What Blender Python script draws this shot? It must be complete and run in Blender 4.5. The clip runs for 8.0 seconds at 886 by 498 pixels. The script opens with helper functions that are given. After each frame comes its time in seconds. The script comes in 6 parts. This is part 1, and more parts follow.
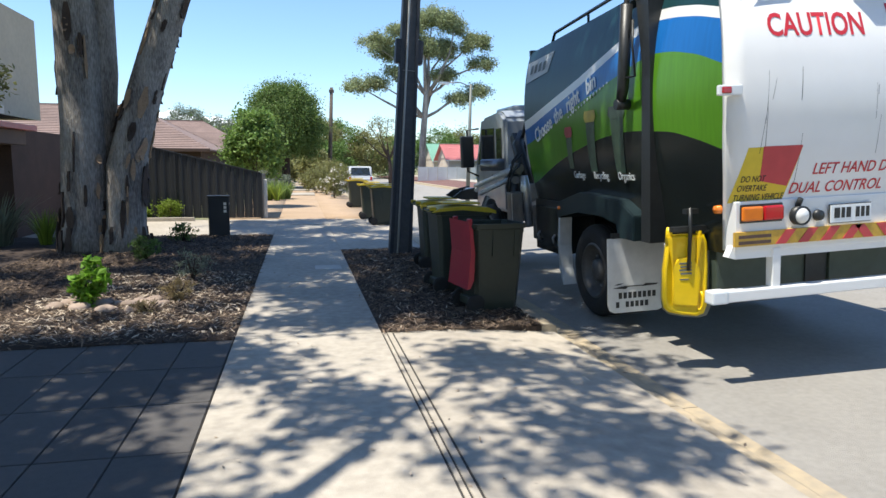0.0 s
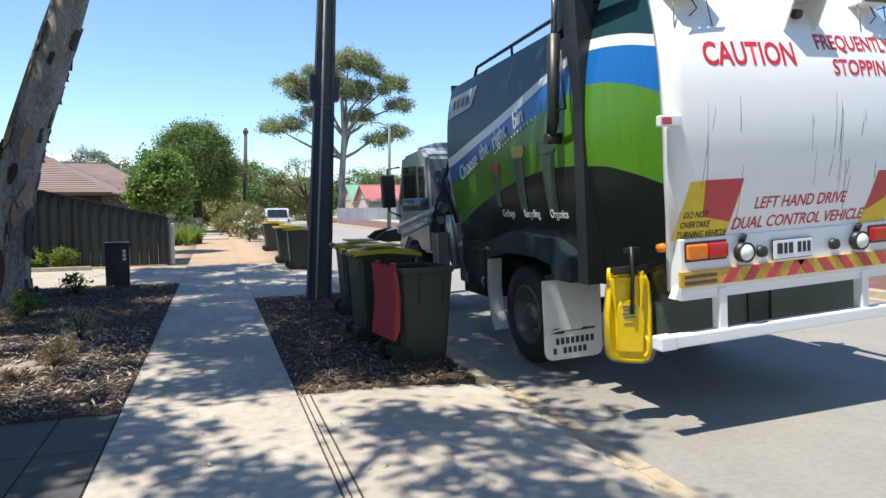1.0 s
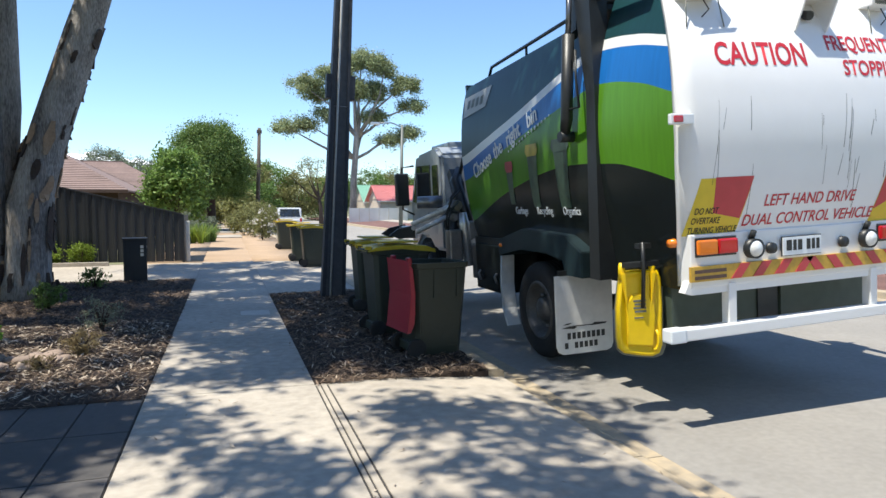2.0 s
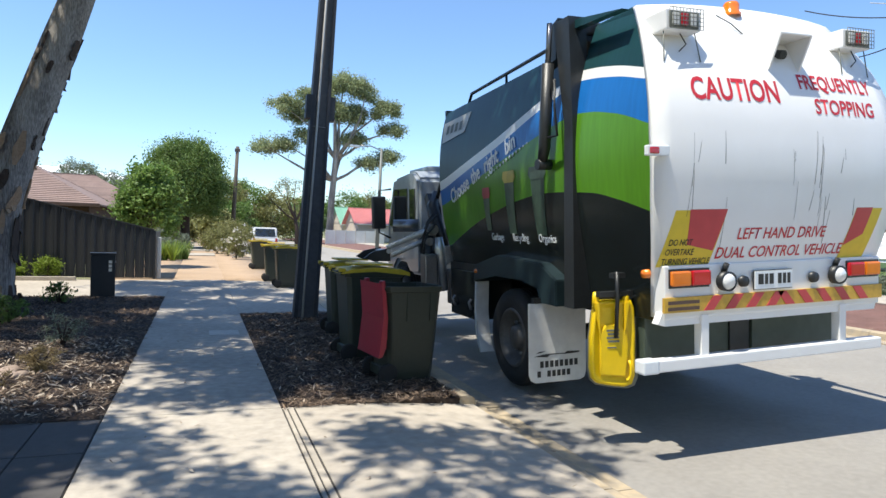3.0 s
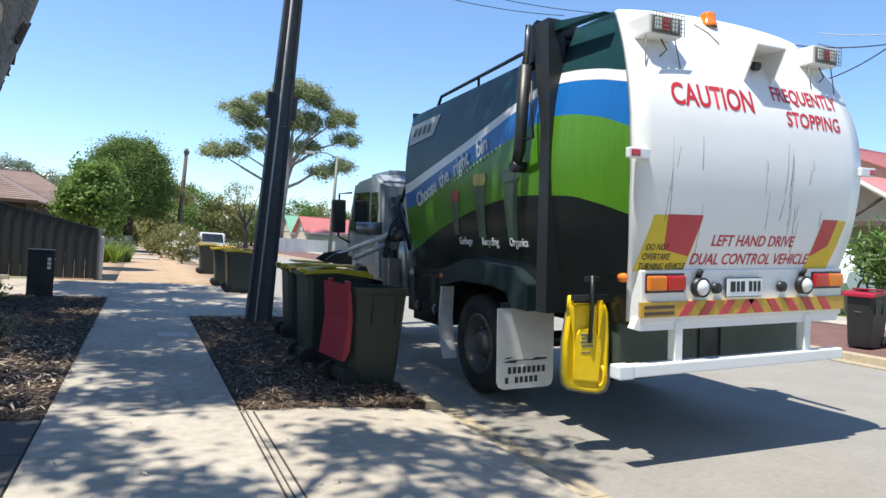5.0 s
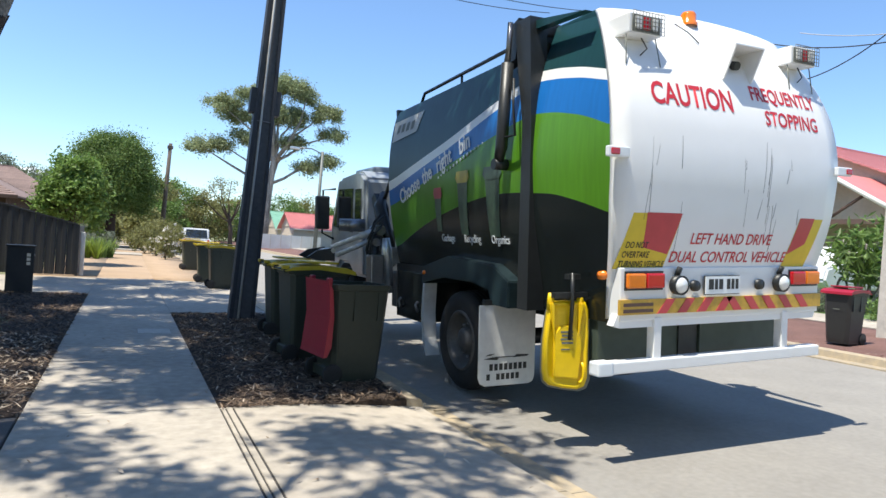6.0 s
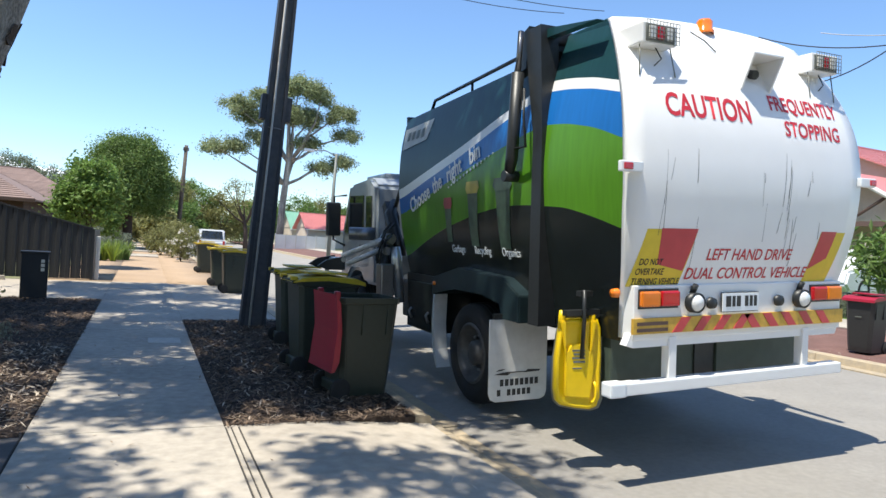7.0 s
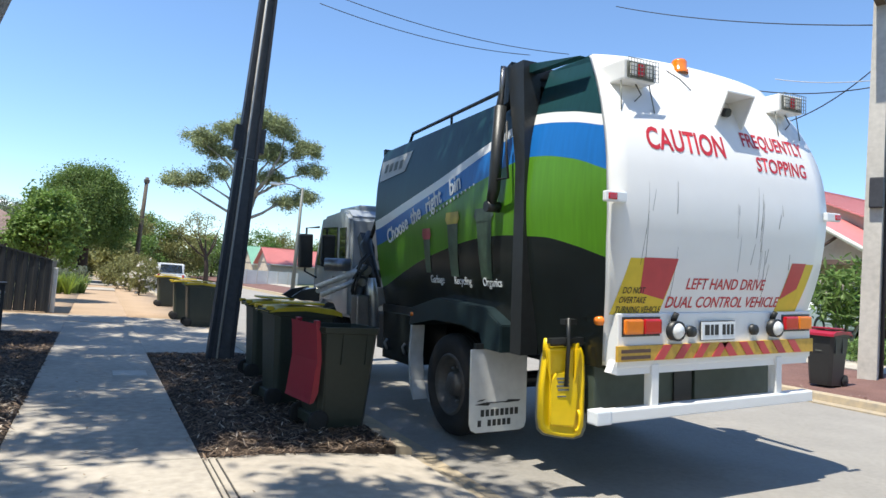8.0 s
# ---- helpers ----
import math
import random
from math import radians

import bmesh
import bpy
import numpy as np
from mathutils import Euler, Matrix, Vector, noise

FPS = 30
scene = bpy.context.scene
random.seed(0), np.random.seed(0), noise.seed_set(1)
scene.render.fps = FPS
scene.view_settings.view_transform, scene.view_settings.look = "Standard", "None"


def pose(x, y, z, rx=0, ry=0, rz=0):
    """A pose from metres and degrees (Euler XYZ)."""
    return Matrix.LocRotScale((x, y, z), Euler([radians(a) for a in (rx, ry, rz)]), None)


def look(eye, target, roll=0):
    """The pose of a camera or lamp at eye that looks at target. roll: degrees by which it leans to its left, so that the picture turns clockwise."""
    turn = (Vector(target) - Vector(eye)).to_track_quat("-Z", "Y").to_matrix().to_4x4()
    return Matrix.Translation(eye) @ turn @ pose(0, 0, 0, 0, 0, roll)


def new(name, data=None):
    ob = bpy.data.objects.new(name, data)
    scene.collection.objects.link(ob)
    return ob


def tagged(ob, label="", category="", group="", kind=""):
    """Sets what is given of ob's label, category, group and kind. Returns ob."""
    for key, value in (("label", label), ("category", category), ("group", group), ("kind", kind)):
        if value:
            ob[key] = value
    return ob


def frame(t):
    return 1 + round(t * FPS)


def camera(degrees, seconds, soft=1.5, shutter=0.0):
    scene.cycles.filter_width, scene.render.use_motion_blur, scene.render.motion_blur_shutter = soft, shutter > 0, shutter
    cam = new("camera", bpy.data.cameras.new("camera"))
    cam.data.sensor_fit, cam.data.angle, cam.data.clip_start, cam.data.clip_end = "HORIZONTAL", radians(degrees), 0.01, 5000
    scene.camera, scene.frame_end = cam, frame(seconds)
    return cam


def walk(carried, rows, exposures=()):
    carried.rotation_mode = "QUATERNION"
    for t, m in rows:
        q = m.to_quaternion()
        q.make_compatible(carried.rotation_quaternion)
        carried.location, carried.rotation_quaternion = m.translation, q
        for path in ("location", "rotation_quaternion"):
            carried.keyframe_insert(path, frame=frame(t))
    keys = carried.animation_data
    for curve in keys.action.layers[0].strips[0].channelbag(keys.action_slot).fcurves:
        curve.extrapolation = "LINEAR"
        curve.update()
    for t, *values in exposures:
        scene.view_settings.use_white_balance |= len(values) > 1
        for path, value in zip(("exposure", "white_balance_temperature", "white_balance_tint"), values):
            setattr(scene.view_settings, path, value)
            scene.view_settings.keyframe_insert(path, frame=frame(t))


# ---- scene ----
cam = camera(68.0, 8.0, soft=1.5)
PATH = [
    (0, (-0.089, -0.835, 1.575), (0.968, 4.011, 0.950), 0.41),
    (0.5, (0.132, -0.305, 1.557), (1.501, 4.462, 0.919), -3.84),
    (1, (0.030, -0.275, 1.570), (1.668, 4.438, 1.246), -0.45),
    (1.5, (-0.055, -0.395, 1.537), (1.514, 4.342, 1.215), -0.20),
    (3, (-0.023, -0.349, 1.507), (1.711, 4.340, 1.389), 1.85),
    (3.5, (-0.004, -0.249, 1.479), (1.998, 4.332, 1.564), 2.77),
    (4, (-0.040, -0.114, 1.428), (1.928, 4.467, 1.048), 2.84),
    (4.5, (-0.122, -0.120, 1.394), (2.065, 4.362, 1.038), 5.43),
    (5, (-0.136, -0.141, 1.379), (1.948, 4.404, 1.384), 3.66),
    (6.5, (-0.052, -0.162, 1.408), (2.159, 4.323, 1.384), 3.89),
    (7, (-0.009, -0.074, 1.521), (2.066, 4.476, 1.489), 3.74),
    (7.5, (-0.238, -0.204, 1.455), (1.465, 4.497, 1.435), 3.02),
    (8, (-0.180, -0.020, 1.440), (2.135, 4.405, 1.708), 4.15),
]
walk(cam, [(t, look(eye, target, roll)) for t, eye, target, roll in PATH], exposures=[(0.0, 0.70, 6350, 8), (8.0, 0.70, 6350, 8)])

# ---- world, sun ----
SUN = Vector((-1.25, -0.35, 3.25)).normalized()
world = bpy.data.worlds.new("sky")
scene.world = world
world.use_nodes = True
wn = world.node_tree
sky = wn.nodes.new("ShaderNodeTexSky")
sky.sky_type, sky.sun_disc = "NISHITA", False
sky.sun_elevation, sky.sun_rotation = math.asin(SUN.z), math.atan2(SUN.x, SUN.y)
sky.air_density, sky.dust_density, sky.ozone_density = 1.0, 0.1, 6.0
wn.links.new(sky.outputs[0], wn.nodes["Background"].inputs[0])
wn.nodes["Background"].inputs[1].default_value = 0.14
sun = new("sun", bpy.data.lights.new("sun", "SUN"))
sun.data.energy, sun.data.angle, sun.data.color = 4.8, radians(0.53), (1.0, 0.93, 0.81)
sun.matrix_world = look(SUN * 50, (0, 0, 0))


# ---- materials ----
def mat(name, col, rough=0.6, metal=0.0, var=0.18, scale=6.0, bump=0.0, bscale=80.0, col2=None, coat=0.0, rand=0.0, island=0.0, spec=0.5, stretch=(1, 1, 1), trans=0.0, emit=0.0):
    m = bpy.data.materials.new(name)
    m.use_nodes = True
    n, l = m.node_tree.nodes, m.node_tree.links
    b = n["Principled BSDF"]
    b.inputs["Roughness"].default_value = rough
    b.inputs["Metallic"].default_value = metal
    b.inputs["Coat Weight"].default_value = coat
    b.inputs["Specular IOR Level"].default_value = spec
    tc, mp = n.new("ShaderNodeTexCoord"), n.new("ShaderNodeMapping")
    mp.inputs["Scale"].default_value = stretch
    l.new(tc.outputs["Object"], mp.inputs[0])
    big, fine = n.new("ShaderNodeTexNoise"), n.new("ShaderNodeTexNoise")
    big.inputs["Scale"].default_value, big.inputs["Detail"].default_value = scale * 0.15, 4
    fine.inputs["Scale"].default_value, fine.inputs["Detail"].default_value = scale * 2.2, 6
    for t in (big, fine):
        l.new(mp.outputs[0], t.inputs["Vector"])
    add = n.new("ShaderNodeMath")
    l.new(big.outputs[0], add.inputs[0])
    l.new(fine.outputs[0], add.inputs[1])
    fac = add.outputs[0]
    if rand or island:
        src = n.new("ShaderNodeObjectInfo").outputs["Random"] if rand else n.new("ShaderNodeNewGeometry").outputs["Random Per Island"]
        ma = n.new("ShaderNodeMath")
        ma.operation = "MULTIPLY_ADD"
        l.new(src, ma.inputs[0])
        ma.inputs[1].default_value = rand + island
        l.new(fac, ma.inputs[2])
        sub = n.new("ShaderNodeMath")
        sub.operation = "SUBTRACT"
        l.new(ma.outputs[0], sub.inputs[0])
        sub.inputs[1].default_value = (rand + island) / 2
        fac = sub.outputs[0]
    ramp = n.new("ShaderNodeMapRange")
    ramp.inputs["From Min"].default_value, ramp.inputs["From Max"].default_value = 0.6, 1.4
    l.new(fac, ramp.inputs[0])
    mix = n.new("ShaderNodeMix")
    mix.data_type = "RGBA"
    a = [min(1, c * (1 - var)) for c in col]
    c2 = [min(1, c * (1 + var)) for c in (col2 or col)]
    mix.inputs["A"].default_value, mix.inputs["B"].default_value = (*a, 1), (*c2, 1)
    l.new(ramp.outputs[0], mix.inputs["Factor"])
    l.new(mix.outputs["Result"], b.inputs["Base Color"])
    if bump:
        bt, bp = n.new("ShaderNodeTexNoise"), n.new("ShaderNodeBump")
        bt.inputs["Scale"].default_value, bt.inputs["Detail"].default_value = bscale, 5
        l.new(mp.outputs[0], bt.inputs["Vector"])
        bp.inputs["Strength"].default_value, bp.inputs["Distance"].default_value = bump, 0.02
        l.new(bt.outputs[0], bp.inputs["Height"])
        l.new(bp.outputs[0], b.inputs["Normal"])
    if trans:
        b.inputs["Transmission Weight"].default_value = trans
    if emit:
        b.inputs["Emission Color"].default_value = (*col, 1)
        b.inputs["Emission Strength"].default_value = emit
    return m


M_CONC = mat("concrete", (0.375, 0.335, 0.28), 0.9, var=0.30, scale=5, bump=0.25, bscale=140, rand=0.25)
M_DRIVE = mat("driveway_concrete", (0.385, 0.34, 0.28), 0.9, var=0.28, scale=4, bump=0.25, bscale=140)
M_GUTTER = mat("gutter_concrete", (0.34, 0.305, 0.25), 0.9, var=0.25, scale=5, bump=0.3, bscale=100, col2=(0.40, 0.31, 0.19))
M_ASPH = mat("asphalt", (0.28, 0.262, 0.235), 0.9, var=0.16, scale=9, bump=0.5, bscale=260)
M_PAVER = mat("charcoal_paver", (0.085, 0.078, 0.074), 0.85, var=0.18, scale=8, bump=0.3, bscale=150, rand=0.5)
M_JOINT = mat("paver_sand", (0.05, 0.045, 0.04), 0.95, var=0.3, scale=20)
M_SOIL = mat("mulch_soil", (0.045, 0.03, 0.022), 0.95, var=0.45, scale=14, bump=1.0, bscale=50)
M_CHIP = mat("bark_chip", (0.050, 0.033, 0.023), 0.9, var=0.4, scale=20, island=1.3, col2=(0.15, 0.105, 0.072))
M_DRYLEAF = mat("dry_leaf", (0.30, 0.22, 0.15), 0.8, var=0.3, scale=20, island=1.2, col2=(0.42, 0.35, 0.27))
M_GRAVEL = mat("tan_rubble", (0.38, 0.27, 0.175), 0.95, var=0.18, scale=6, bump=0.5, bscale=90)
M_EARTH = mat("dry_ground", (0.20, 0.17, 0.10), 0.95, var=0.3, scale=2, bump=0.5, bscale=20, col2=(0.16, 0.18, 0.08))
M_REDMULCH = mat("red_mulch", (0.16, 0.085, 0.07), 0.95, var=0.35, scale=14, bump=0.9, bscale=60)
M_GRASS = mat("lawn", (0.10, 0.17, 0.045), 0.9, var=0.3, scale=5, bump=0.8, bscale=60)
M_WHITE = mat("white_truck_paint", (0.80, 0.80, 0.79), 0.34, var=0.05, scale=1.2, coat=0.15)
M_TEAL = mat("dark_teal_paint", (0.012, 0.048, 0.055), 0.32, var=0.25, scale=3, spec=0.3, stretch=(1, 4, 0.5))
M_BLUE = mat("blue_paint", (0.013, 0.14, 0.45), 0.3, var=0.15, scale=3, spec=0.35, stretch=(1, 4, 0.5))
M_GREEN = mat("lime_green_paint", (0.085, 0.235, 0.015), 0.3, var=0.2, scale=3, spec=0.35, stretch=(1, 4, 0.5))
M_BLACKP = mat("black_truck_paint", (0.012, 0.016, 0.016), 0.24, var=0.3, scale=3, spec=0.4, stretch=(1, 2, 0.6))
M_GUARD = mat("dusty_dark_teal_steel", (0.012, 0.024, 0.028), 0.4, var=0.35, scale=4)
M_STEELBLK = mat("black_steel", (0.018, 0.02, 0.021), 0.42, var=0.3, scale=10, bump=0.1)
M_RAM = mat("ram_steel", (0.25, 0.25, 0.26), 0.35, metal=0.8, var=0.2, scale=20)
M_DKGREEN = mat("dark_green_chassis", (0.055, 0.075, 0.06), 0.5, var=0.25, scale=4)
M_RUBBER = mat("tyre_rubber", (0.022, 0.021, 0.02), 0.85, var=0.25, scale=20, bump=0.3)
M_RIM = mat("rim_steel", (0.12, 0.115, 0.11), 0.55, metal=0.4, var=0.3, scale=10)
M_FLAP = mat("mudflap_white", (0.62, 0.62, 0.60), 0.5, var=0.15, scale=5)
M_ALU = mat("bright_aluminium", (0.6, 0.6, 0.6), 0.35, metal=0.7, var=0.15, scale=8)
M_BRIGHT = mat("worn_bright_steel", (0.55, 0.55, 0.54), 0.4, metal=0.35, var=0.3, scale=14, bump=0.15)
M_REDTXT = mat("red_decal", (0.52, 0.025, 0.035), 0.4, var=0.08)
M_BLKTXT = mat("black_decal", (0.02, 0.02, 0.02), 0.5, var=0.1)
M_WHTTXT = mat("white_decal", (0.75, 0.78, 0.8), 0.4, var=0.05)
M_REDREF = mat("red_reflective", (0.50, 0.05, 0.06), 0.35, var=0.1)
M_YELREF = mat("yellow_reflective", (0.68, 0.50, 0.03), 0.35, var=0.1)
M_AMBER = mat("dull_amber_reflective", (0.55, 0.33, 0.04), 0.45, var=0.25, scale=12)
M_LENSR = mat("red_lens", (0.50, 0.01, 0.015), 0.12, var=0.1, coat=0.6)
M_LENSO = mat("orange_lens", (0.75, 0.19, 0.01), 0.12, var=0.1, coat=0.6)
M_LENSC = mat("clear_lens", (0.75, 0.75, 0.73), 0.12, var=0.05, coat=0.6)
M_BIN = mat("dark_green_bin_plastic", (0.030, 0.038, 0.028), 0.45, var=0.15, scale=10, bump=0.05, bscale=200)
M_BINBLK = mat("black_bin_plastic", (0.022, 0.022, 0.022), 0.45, var=0.15, scale=10)
M_LIDY = mat("yellow_lid_plastic", (0.52, 0.38, 0.02), 0.45, var=0.2, scale=8)
M_LIDR = mat("red_lid_plastic", (0.30, 0.01, 0.028), 0.4, var=0.1, scale=8)
M_YBIN = mat("yellow_bin_plastic", (0.78, 0.53, 0.0), 0.4, var=0.08, scale=8)
M_GREYPL = mat("grey_plastic", (0.14, 0.15, 0.13), 0.5, var=0.15)
M_POLEC = mat("stobie_concrete", (0.085, 0.085, 0.09), 0.85, var=0.25, scale=6, bump=0.3, bscale=90)
M_POLES = mat("stobie_steel", (0.035, 0.037, 0.045), 0.6, var=0.3, scale=8)
M_POLEW = mat("galvanised_conduit", (0.50, 0.50, 0.50), 0.6, var=0.15, scale=10)
M_POLEL = mat("pale_concrete_pole", (0.50, 0.47, 0.42), 0.9, var=0.2, scale=5, bump=0.3)
M_WOODP = mat("old_timber_pole", (0.10, 0.08, 0.065), 0.9, var=0.3, scale=10)
M_FENCE = mat("charcoal_steel_fence", (0.02, 0.022, 0.025), 0.55, var=0.15, scale=6)
M_ROOFB = mat("brown_roof_tile", (0.235, 0.165, 0.14), 0.85, var=0.25, scale=8, rand=0.4)
M_ROOFR = mat("red_iron_roof", (0.55, 0.20, 0.19), 0.5, var=0.12, scale=4)
M_ROOFG = mat("green_iron_roof", (0.22, 0.42, 0.30), 0.5, var=0.12, scale=4)
M_BRICK = mat("brown_brick", (0.075, 0.045, 0.036), 0.9, var=0.3, scale=14, bump=0.4, bscale=50, rand=0.6)
M_CREAM = mat("cream_render", (0.50, 0.43, 0.34), 0.9, var=0.12, scale=4, bump=0.2)
M_TIMBER = mat("white_timber", (0.65, 0.62, 0.56), 0.6, var=0.1)
M_DARKTIM = mat("brown_timber", (0.10, 0.06, 0.045), 0.7, var=0.25, scale=10)
M_GLASS = mat("dark_glass", (0.02, 0.025, 0.03), 0.05, var=0.1, spec=0.8, coat=0.5)
M_CARW = mat("white_car_paint", (0.72, 0.73, 0.74), 0.25, var=0.04, coat=0.6)
M_CABP = mat("silver_cab_paint", (0.32, 0.35, 0.38), 0.28, var=0.2, scale=3, coat=0.3)
M_BARK = mat("gum_bark", (0.075, 0.055, 0.045), 0.9, var=0.4, scale=9, bump=1.0, bscale=22, col2=(0.36, 0.33, 0.30), stretch=(2.4, 2.4, 0.5))
M_BARKD = mat("dark_loose_bark", (0.065, 0.045, 0.035), 0.95, var=0.4, scale=9, bump=0.9, bscale=30, stretch=(2, 2, 0.5))
M_BARKT = mat("tan_bark_patch", (0.36, 0.24, 0.15), 0.9, var=0.3, scale=9, bump=0.5, bscale=30)
M_STONE = mat("garden_stone", (0.33, 0.25, 0.20), 0.85, var=0.2, scale=8, bump=0.3, rand=0.7)
M_WIRE = mat("black_cable", (0.02, 0.02, 0.022), 0.6, var=0.1)


def leafmat(name, col, var=0.35):
    m = mat(name, col, 0.5, var=var, scale=1.5, island=0.9, spec=0.35)
    n, l = m.node_tree.nodes, m.node_tree.links
    b, o = n["Principled BSDF"], n["Material Output"]
    tr, mx = n.new("ShaderNodeBsdfTranslucent"), n.new("ShaderNodeMixShader")
    src = b.inputs["Base Color"].links[0].from_socket
    l.new(src, tr.inputs[0])
    mx.inputs[0].default_value = 0.35
    l.new(b.outputs[0], mx.inputs[1])
    l.new(tr.outputs[0], mx.inputs[2])
    l.new(mx.outputs[0], o.inputs[0])
    return m


M_LF_DARK = leafmat("leaf_deep_green", (0.14, 0.21, 0.055))
M_LF_GUM = leafmat("leaf_gum", (0.29, 0.33, 0.17))
M_LF_BRIGHT = leafmat("leaf_bright", (0.17, 0.33, 0.03))
M_LF_MID = leafmat("leaf_mid", (0.14, 0.22, 0.055))
M_LF_OLIVE = leafmat("leaf_olive", (0.22, 0.22, 0.08))
M_LF_GREY = leafmat("leaf_grey_green", (0.20, 0.23, 0.16))
M_LF_CROWN = leafmat("leaf_crown_gum", (0.085, 0.105, 0.05))
M_LF_BRIGHT2 = leafmat("leaf_fresh_green", (0.19, 0.29, 0.07))
M_LF_LIME = leafmat("leaf_lime", (0.22, 0.30, 0.04))
M_LF_DRY = leafmat("leaf_dry", (0.26, 0.20, 0.10))
# cloud white has a weak emission standing in for sunlight
M_CLOUD = mat("glowing_cloud", (0.85, 0.87, 0.9), 1.0, var=0.03, scale=0.02, emit=0.35)
M_FLOWER = leafmat("petal_white", (0.75, 0.72, 0.66), 0.1)


# ---- mesh helpers ----
def box(bm, lo, hi, bevel=0.0, m=None, mi=0):
    vs = [Vector((x, y, z)) for x in (lo[0], hi[0]) for y in (lo[1], hi[1]) for z in (lo[2], hi[2])]
    if m is not None:
        vs = [m @ v for v in vs]
    v = [bm.verts.new(p) for p in vs]
    fs = [bm.faces.new([v[i] for i in q]) for q in ((0, 1, 3, 2), (4, 6, 7, 5), (0, 4, 5, 1), (2, 3, 7, 6), (0, 2, 6, 4), (1, 5, 7, 3))]
    for f in fs:
        f.material_index = mi
    if bevel:
        es = list({e for f in fs for e in f.edges})
        bmesh.ops.bevel(bm, geom=es, offset=bevel, segments=2, affect="EDGES", profile=0.6)


def tube(bm, pts, radii, seg=10, caps=True, mi=0, squash=None):
    pts = [Vector(p) for p in pts]
    if isinstance(radii, (int, float)):
        radii = [radii] * len(pts)
    rings, ref = [], None
    for i, p in enumerate(pts):
        d = (pts[min(i + 1, len(pts) - 1)] - pts[max(i - 1, 0)]).normalized()
        if ref is None:
            ref = Vector((1, 0, 0)) if abs(d.x) < 0.8 else Vector((0, 0, 1))
        a = (ref - d * ref.dot(d)).normalized()
        ref = a
        b = d.cross(a)
        rings.append([bm.verts.new(p + (a * math.cos(2 * math.pi * k / seg) + b * math.sin(2 * math.pi * k / seg)) * radii[i]) for k in range(seg)])
    for r0, r1 in zip(rings, rings[1:]):
        for k in range(seg):
            f = bm.faces.new((r0[k], r0[(k + 1) % seg], r1[(k + 1) % seg], r1[k]))
            f.smooth, f.material_index = True, mi
    if caps:
        for r in (rings[0][::-1], rings[-1]):
            bm.faces.new(r).material_index = mi
    return rings


def prism(bm, poly, lo, hi, axis="x", mi=0):
    """A polygon pulled along an axis; poly gives the other two coordinates in order."""
    def at(p, h):
        return {"x": (h, p[0], p[1]), "y": (p[0], h, p[1]), "z": (p[0], p[1], h)}[axis]
    a = [bm.verts.new(at(p, lo)) for p in poly]
    b = [bm.verts.new(at(p, hi)) for p in poly]
    fs = [bm.faces.new(a[::-1]), bm.faces.new(b)]
    for i in range(len(poly)):
        j = (i + 1) % len(poly)
        fs.append(bm.faces.new((a[i], a[j], b[j], b[i])))
    for f in fs:
        f.material_index = mi
    bmesh.ops.recalc_face_normals(bm, faces=fs)
    return fs


def lathe(bm, prof, seg=28, m=None, mi=0):
    """Turns (radius, height) points about z."""
    m = m or Matrix()
    rings = [[bm.verts.new(m @ Vector((r * math.cos(2 * math.pi * k / seg), r * math.sin(2 * math.pi * k / seg), h))) for k in range(seg)] for r, h in prof]
    for r0, r1 in zip(rings, rings[1:]):
        for k in range(seg):
            f = bm.faces.new((r0[k], r0[(k + 1) % seg], r1[(k + 1) % seg], r1[k]))
            f.smooth, f.material_index = True, mi


def mesh_of(name, bm, mats):
    me = bpy.data.meshes.new(name)
    bmesh.ops.recalc_face_normals(bm, faces=bm.faces)
    bm.to_mesh(me)
    bm.free()
    for m in mats if isinstance(mats, (list, tuple)) else [mats]:
        me.materials.append(m)
    return me


def part(name, bm, material, parent=None, label=""):
    ob = new(name, mesh_of(name, bm, material))
    if parent is not None:
        ob.parent = parent
    return tagged(ob, label)


def thing(name, m, label, category, group="", kind=""):
    ob = new(name)
    ob.matrix_world = m
    ob.empty_display_size = 0.2
    return tagged(ob, label, category, group, kind)


def solo(name, bm, material, label, category="", group="", kind="", m=None):
    ob = new(name, mesh_of(name, bm, material))
    if m is not None:
        ob.matrix_world = m
    return tagged(ob, label, category, group, kind)


def pbox(name, lo, hi, material, parent, label="", bevel=0.0, m=None):
    bm = bmesh.new()
    box(bm, lo, hi, bevel, m)
    return part(name, bm, material, parent, label)


def ptube(name, pts, r, material, parent, label="", seg=10):
    bm = bmesh.new()
    tube(bm, pts, r, seg)
    return part(name, bm, material, parent, label)


def words(name, text, size, m, material, parent, align="LEFT", stretch=1.0, shear=0.0, depth=0.002, bold=0.0, spacing=1.0):
    """Lettering as a thin mesh; lies in the pose's xy plane."""
    cu = bpy.data.curves.new(name, "FONT")
    cu.body, cu.size, cu.align_x, cu.shear, cu.extrude, cu.offset, cu.space_character = text, size, align, shear, depth, bold, spacing
    cu.resolution_u = 3
    tmp = bpy.data.objects.new("tmp", cu)
    scene.collection.objects.link(tmp)
    dg = bpy.context.evaluated_depsgraph_get()
    me = bpy.data.meshes.new_from_object(tmp.evaluated_get(dg))
    bpy.data.objects.remove(tmp)
    me.name = name
    me.transform(m @ Matrix.Diagonal((stretch, 1, 1, 1)))
    me.materials.clear()
    me.materials.append(material)
    ob = new(name, me)
    ob.parent = parent
    return ob


